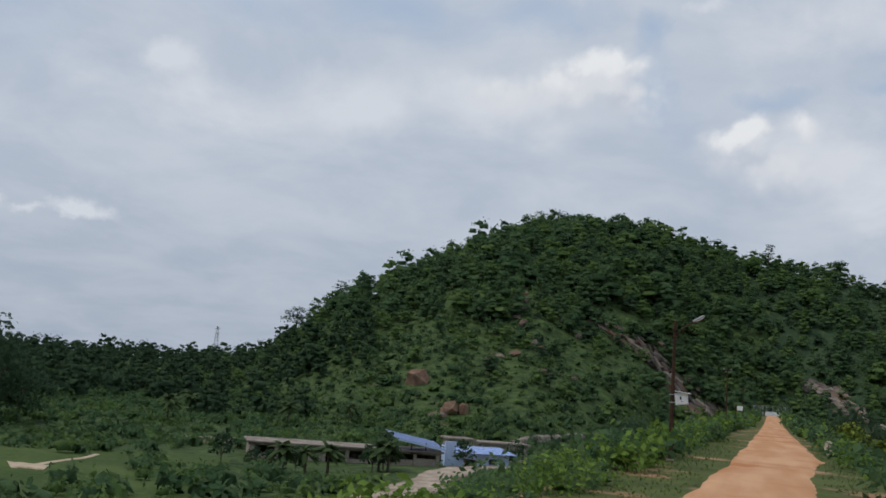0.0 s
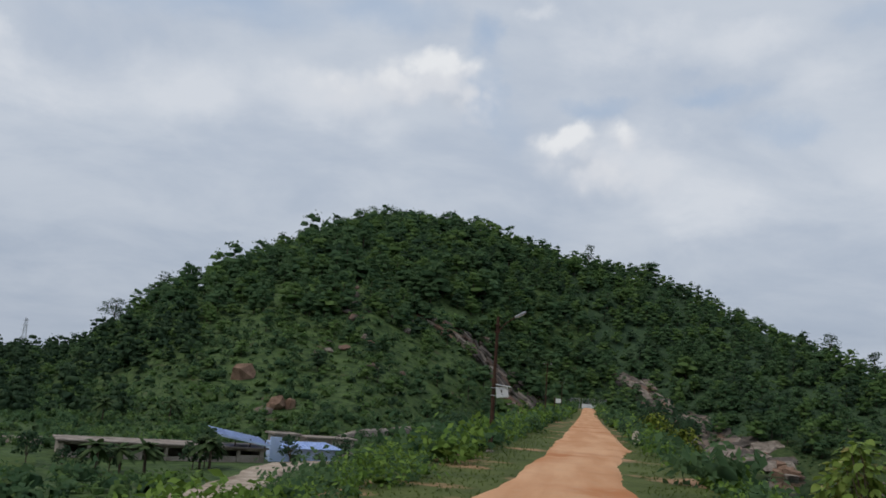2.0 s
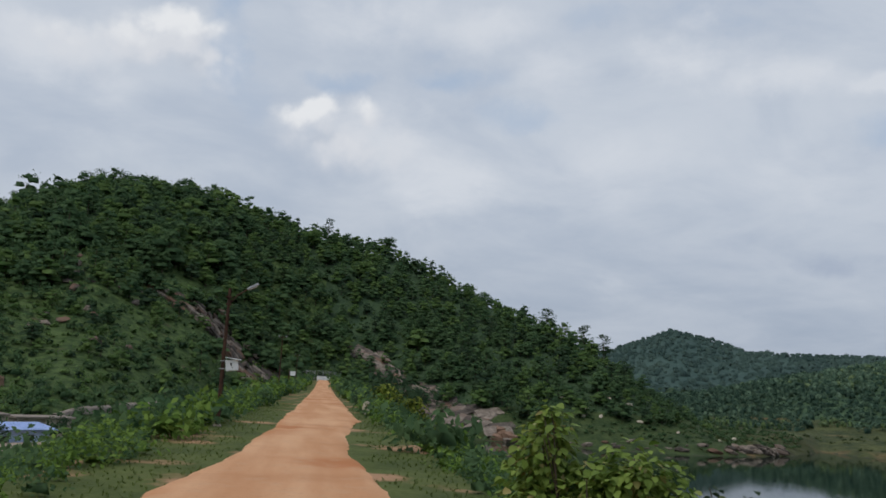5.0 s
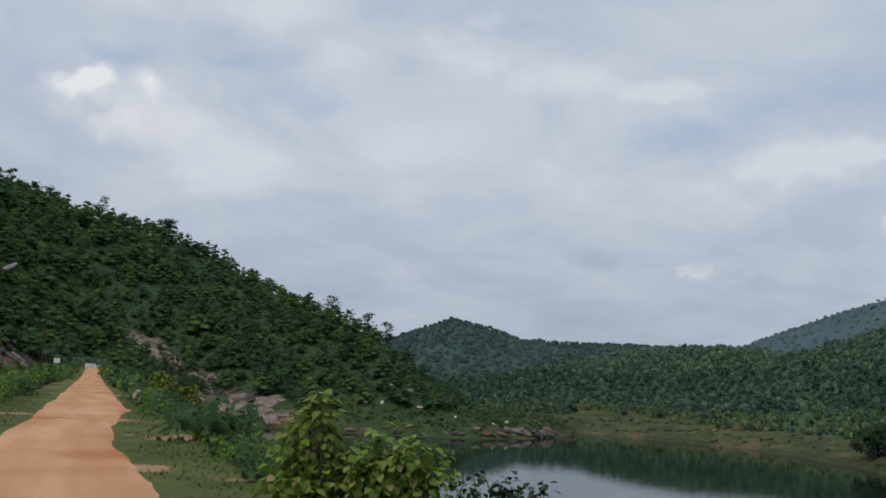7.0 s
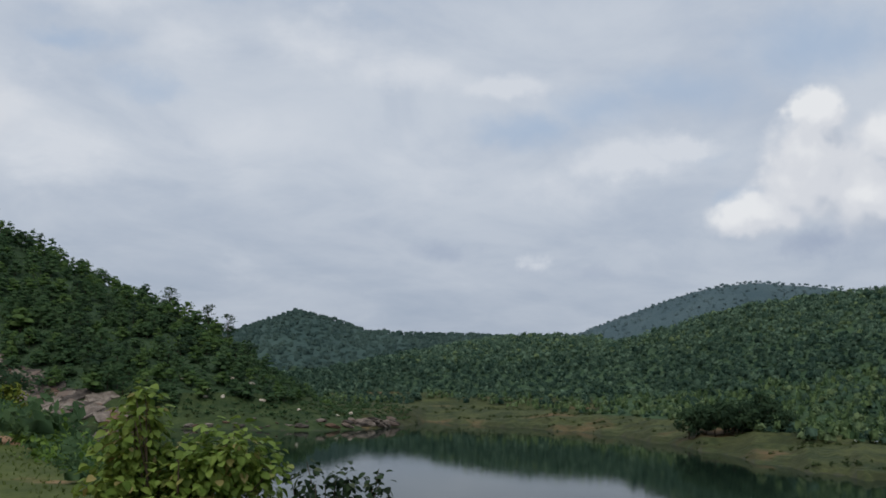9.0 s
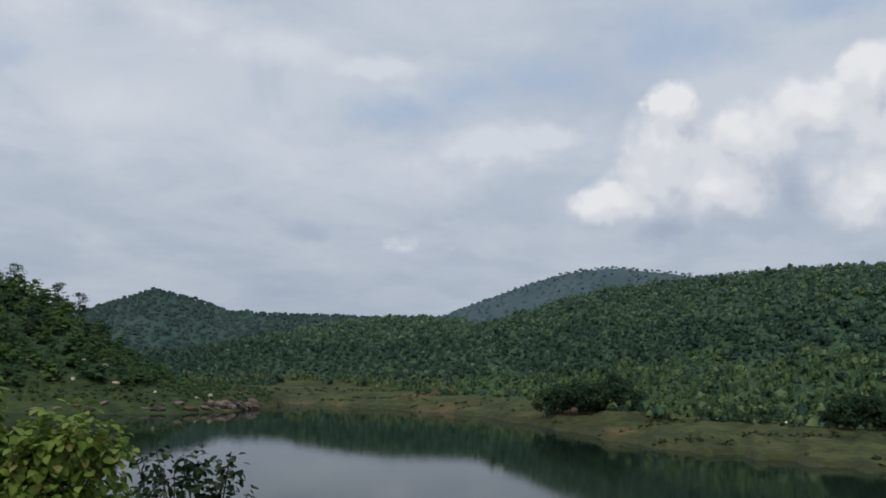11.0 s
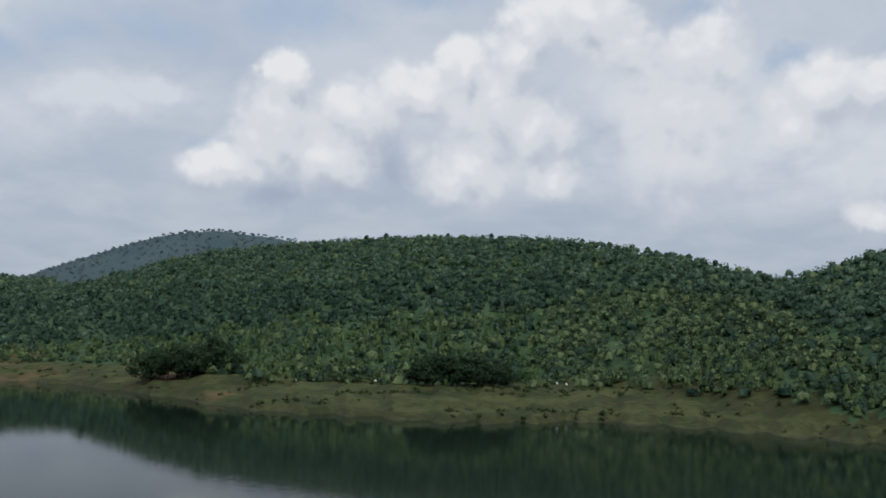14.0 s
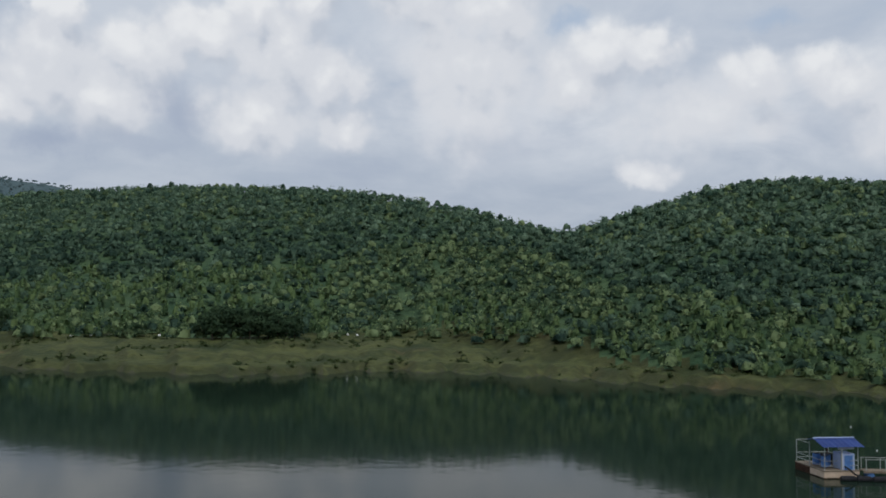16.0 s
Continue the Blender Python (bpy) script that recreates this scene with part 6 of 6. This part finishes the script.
# ------------------------------------------------------------ the pontoon on the lake
def make_pontoon():
    """A moored raft with rails, posts, a blue roof and a little cabin; x runs along its near side."""
    az = 122.0
    x, y = 65.5, -40.9
    view = radians(az)
    turn = -view + radians(31)
    t = thing("pontoon_boat", "cream pontoon boat with blue roof moored on the lake", "boat", (x, y, 0), turn)
    t.scale = (0.86, 0.86, 0.86)
    L, W = 3.5, 5.0        # across, and back from the near corner
    bm = box(B(), (L, W, 0.85), (L / 2, W / 2, 0.25), 0.05)
    part("hull", bm, M_HULL, t, "faded cream hull with rust stains")
    # added dark sheet: rust and shade of the hull's left side in one colour
    part("shaded_side_sheet", box(B(), (0.03, W * 0.52, 0.62), (-0.012, W * 0.74, 0.34), 0.008), M_RUST, t, "rusty brown sheet darkening the hull's shaded side")
    part("deck", box(B(), (L + 0.1, W + 0.1, 0.07), (L / 2, W / 2, 0.71), 0.015), M_PLANK, t)
    part("waterline_band", box(B(), (L + 0.02, W + 0.02, 0.16), (L / 2, W / 2, 0.02), 0.01), M_RUST, t)
    posts = [(0.1, 0.1), (L - 0.1, 0.1), (0.1, W * 0.52), (L - 0.1, W * 0.52), (0.1, W - 0.1), (L - 0.1, W - 0.1), (L * 0.5, 0.1)]
    for a, b in posts:
        part("post", rod(B(), (a, b, 0.7), (a, b, 2.98 if b < W * 0.6 else 2.85), 0.045, None, 8), M_RAIL, t)
    for z in (1.15, 1.6):
        for a, b in (((0.1, 0.1), (L * 0.38, 0.1)), ((L * 0.75, 0.1), (L - 0.1, 0.1)), ((0.1, 0.1), (0.1, W - 0.1)), ((L - 0.1, 0.1), (L - 0.1, W - 0.1)), ((0.1, W - 0.1), (L - 0.1, W - 0.1))):
            part("rail", rod(B(), (*a, z), (*b, z), 0.028, None, 6), M_RAIL, t)
    for a, b in (((0.1, W * 0.52), (0.1, W - 0.1)), ((0.1, W - 0.1), (L - 0.1, W - 0.1)), ((L - 0.1, W * 0.52), (L - 0.1, W - 0.1))):
        part("top_rail", rod(B(), (*a, 2.84), (*b, 2.84), 0.03, None, 6), M_RAIL, t)
    # pitched roof over the near half
    bm = B()
    n = 26
    prof = [(-0.35, 2.92), (W * 0.27, 3.5), (W * 0.6, 3.12)]
    rows = []
    for i in range(n + 1):
        a = -0.3 + (L + 0.6) * i / n
        rows.append([bm.verts.new((a, b, z + 0.02 * math.sin(i * 1.9))) for b, z in prof])
    for r, q in zip(rows, rows[1:]):
        for k in range(2):
            bm.faces.new((r[k], q[k], q[k + 1], r[k + 1]))
    bmesh.ops.solidify(bm, geom=list(bm.faces), thickness=0.03)
    part("roof", bm, M_BLUE_ROOF, t, "bright blue pitched sheet roof")
    part("ridge_cap", rod(B(), (-0.3, W * 0.27, 3.53), (L + 0.3, W * 0.27, 3.53), 0.05, None, 8), M_PALE_BLUE, t)
    part("fascia", box(B(), (1.6, 0.05, 0.26), (L * 0.62, 0.06, 2.78), 0.01), M_WHITE, t)
    cabin = part("cabin", box(B(), (1.25, 1.5, 1.5), (L * 0.72, 0.95, 1.48), 0.03), M_PALE_BLUE, t, "pale blue cabin panel")
    part("door", box(B(), (0.8, 0.04, 1.3), (L * 0.72, 0.185, 1.42), 0.01), M_DRUM, cabin)
    part("door_frame", box(B(), (0.06, 0.06, 2.1), (L * 0.72 - 0.62, 0.17, 1.75), 0.01), M_WHITE, cabin)
    for a, b in ((0.75, 1.2), (1.25, 1.7), (0.7, 2.3)):
        d = thing("drum", "blue plastic drum standing on the pontoon deck", "drum", (0, 0, 0), 0, "drums on the pontoon")
        d.matrix_world = t.matrix_world @ Matrix.Translation((a, b, 0.745))
        bm = rod(B(), (0, 0, 0), (0, 0, 0.86), 0.28, 0.28, 18)
        for z in (0.28, 0.58):
            rod(bm, (0, 0, z - 0.02), (0, 0, z + 0.02), 0.295, 0.295, 18)
        part("shell", bm, M_DRUM, d)
        part("lid", rod(B(), (0, 0, 0.86), (0, 0, 0.89), 0.26, 0.26, 18), M_RUBBER, d)
    e = thing("engine", "dark engine block under the pontoon roof", "engine", (0, 0, 0))
    e.matrix_world = t.matrix_world @ Matrix.Translation((1.7, 2.6, 0.745))
    part("block", box(B(), (0.9, 0.7, 0.8), (0, 0, 0.4), 0.08), M_RUBBER, e)
    part("exhaust", rod(B(), (0.2, 0.1, 0.8), (0.2, 0.1, 1.5), 0.06), M_RUST, e)
    # black inflated floats strung out from the near corner
    g = t.matrix_world
    for k in range(4):
        f = thing("pipe_float", "black rubber hose float lying on the water", "float", (0, 0, 0), 0, "hose floats")
        f.matrix_world = g @ Matrix.Translation((L * 0.45 + k * 1.15, -0.7 - 0.25 * k, 0.12)) @ Matrix.Rotation(-0.25 + 0.1 * k, 4, "Z")
        bm = rod(B(), (-0.5, 0, 0), (0.5, 0, 0.02), 0.24, 0.24, 14)
        rod(bm, (0.5, 0, 0.02), (0.6, 0, 0.02), 0.24, 0.12, 14)
        rod(bm, (-0.6, 0, 0), (-0.5, 0, 0), 0.12, 0.24, 14)
        part("shell", bm, M_RUBBER, f)
    h = thing("hose", "black rubber hose hanging from the pontoon deck", "hose", (0, 0, 0))
    h.matrix_world = g
    bm = B()
    pts = [(L * 0.5, 0.05, 0.95), (L * 0.58, -0.2, 0.75), (L * 0.66, -0.45, 0.42), (L * 0.8, -0.75, 0.25)]
    for a, b in zip(pts, pts[1:]):
        rod(bm, a, b, 0.07, None, 8)
    part("tube", bm, M_RUBBER, h)
    # walkway leading off towards the dam
    w = thing("walkway", "weathered floating plank walkway with a handrail", "walkway", (0, 0, 0))
    w.matrix_world = g @ Matrix.Translation((L + 0.15, 0.8, 0)) @ Matrix.Rotation(-0.2, 4, "Z")
    for k in range(16):
        part("plank", box(B(), (0.36, 1.1, 0.05), (0.2 + k * 0.4, 0, 0.5), 0.01), M_PLANK, w)
    for q in (-0.5, 0.5):
        part("beam", box(B(), (6.4, 0.1, 0.12), (3.2, q, 0.41), 0.01), M_PLANK, w)
        for k in range(5):
            part("stanchion", box(B(), (0.06, 0.06, 1.0), (0.2 + k * 1.5, q, 0.95), 0.005), M_RAIL, w)
        part("handrail", rod(B(), (0.1, q, 1.42), (6.3, q, 1.42), 0.03, None, 6), M_RAIL, w)
    for k in range(3):
        part("float", rod(B(), (0.6 + k * 2.3, -0.45, 0.15), (0.6 + k * 2.3, 0.45, 0.15), 0.26, None, 12), M_DRUM, w)


M_BLUE_ROOF = material("bright_blue_sheet", (0.05, 0.09, 0.30), (0.085, 0.14, 0.40), 0.9, fine=9, rough=0.4, bump=0.1)
make_pontoon()

for x, y in ((91.5, -60.5), (80, -57.2), (77, -53.5), (73.8, -48.5), (69.8, -44.5), (86, -62)):
    b = thing("buoy", "small white float bobbing on the lake", "buoy", (x, y, 0.0), x, "white floats on the water")
    bm = B()
    bmesh.ops.create_uvsphere(bm, u_segments=14, v_segments=8, radius=0.075, matrix=Matrix.Translation((0, 0, 0.05)) @ Matrix.Diagonal((1.5, 1, 0.7, 1)))
    part("shell", bm, M_FLOAT, b)
    part("ring", rod(B(), (0.15, 0, 0.06), (0.21, 0, 0.06), 0.02, None, 6), M_RUBBER, b)
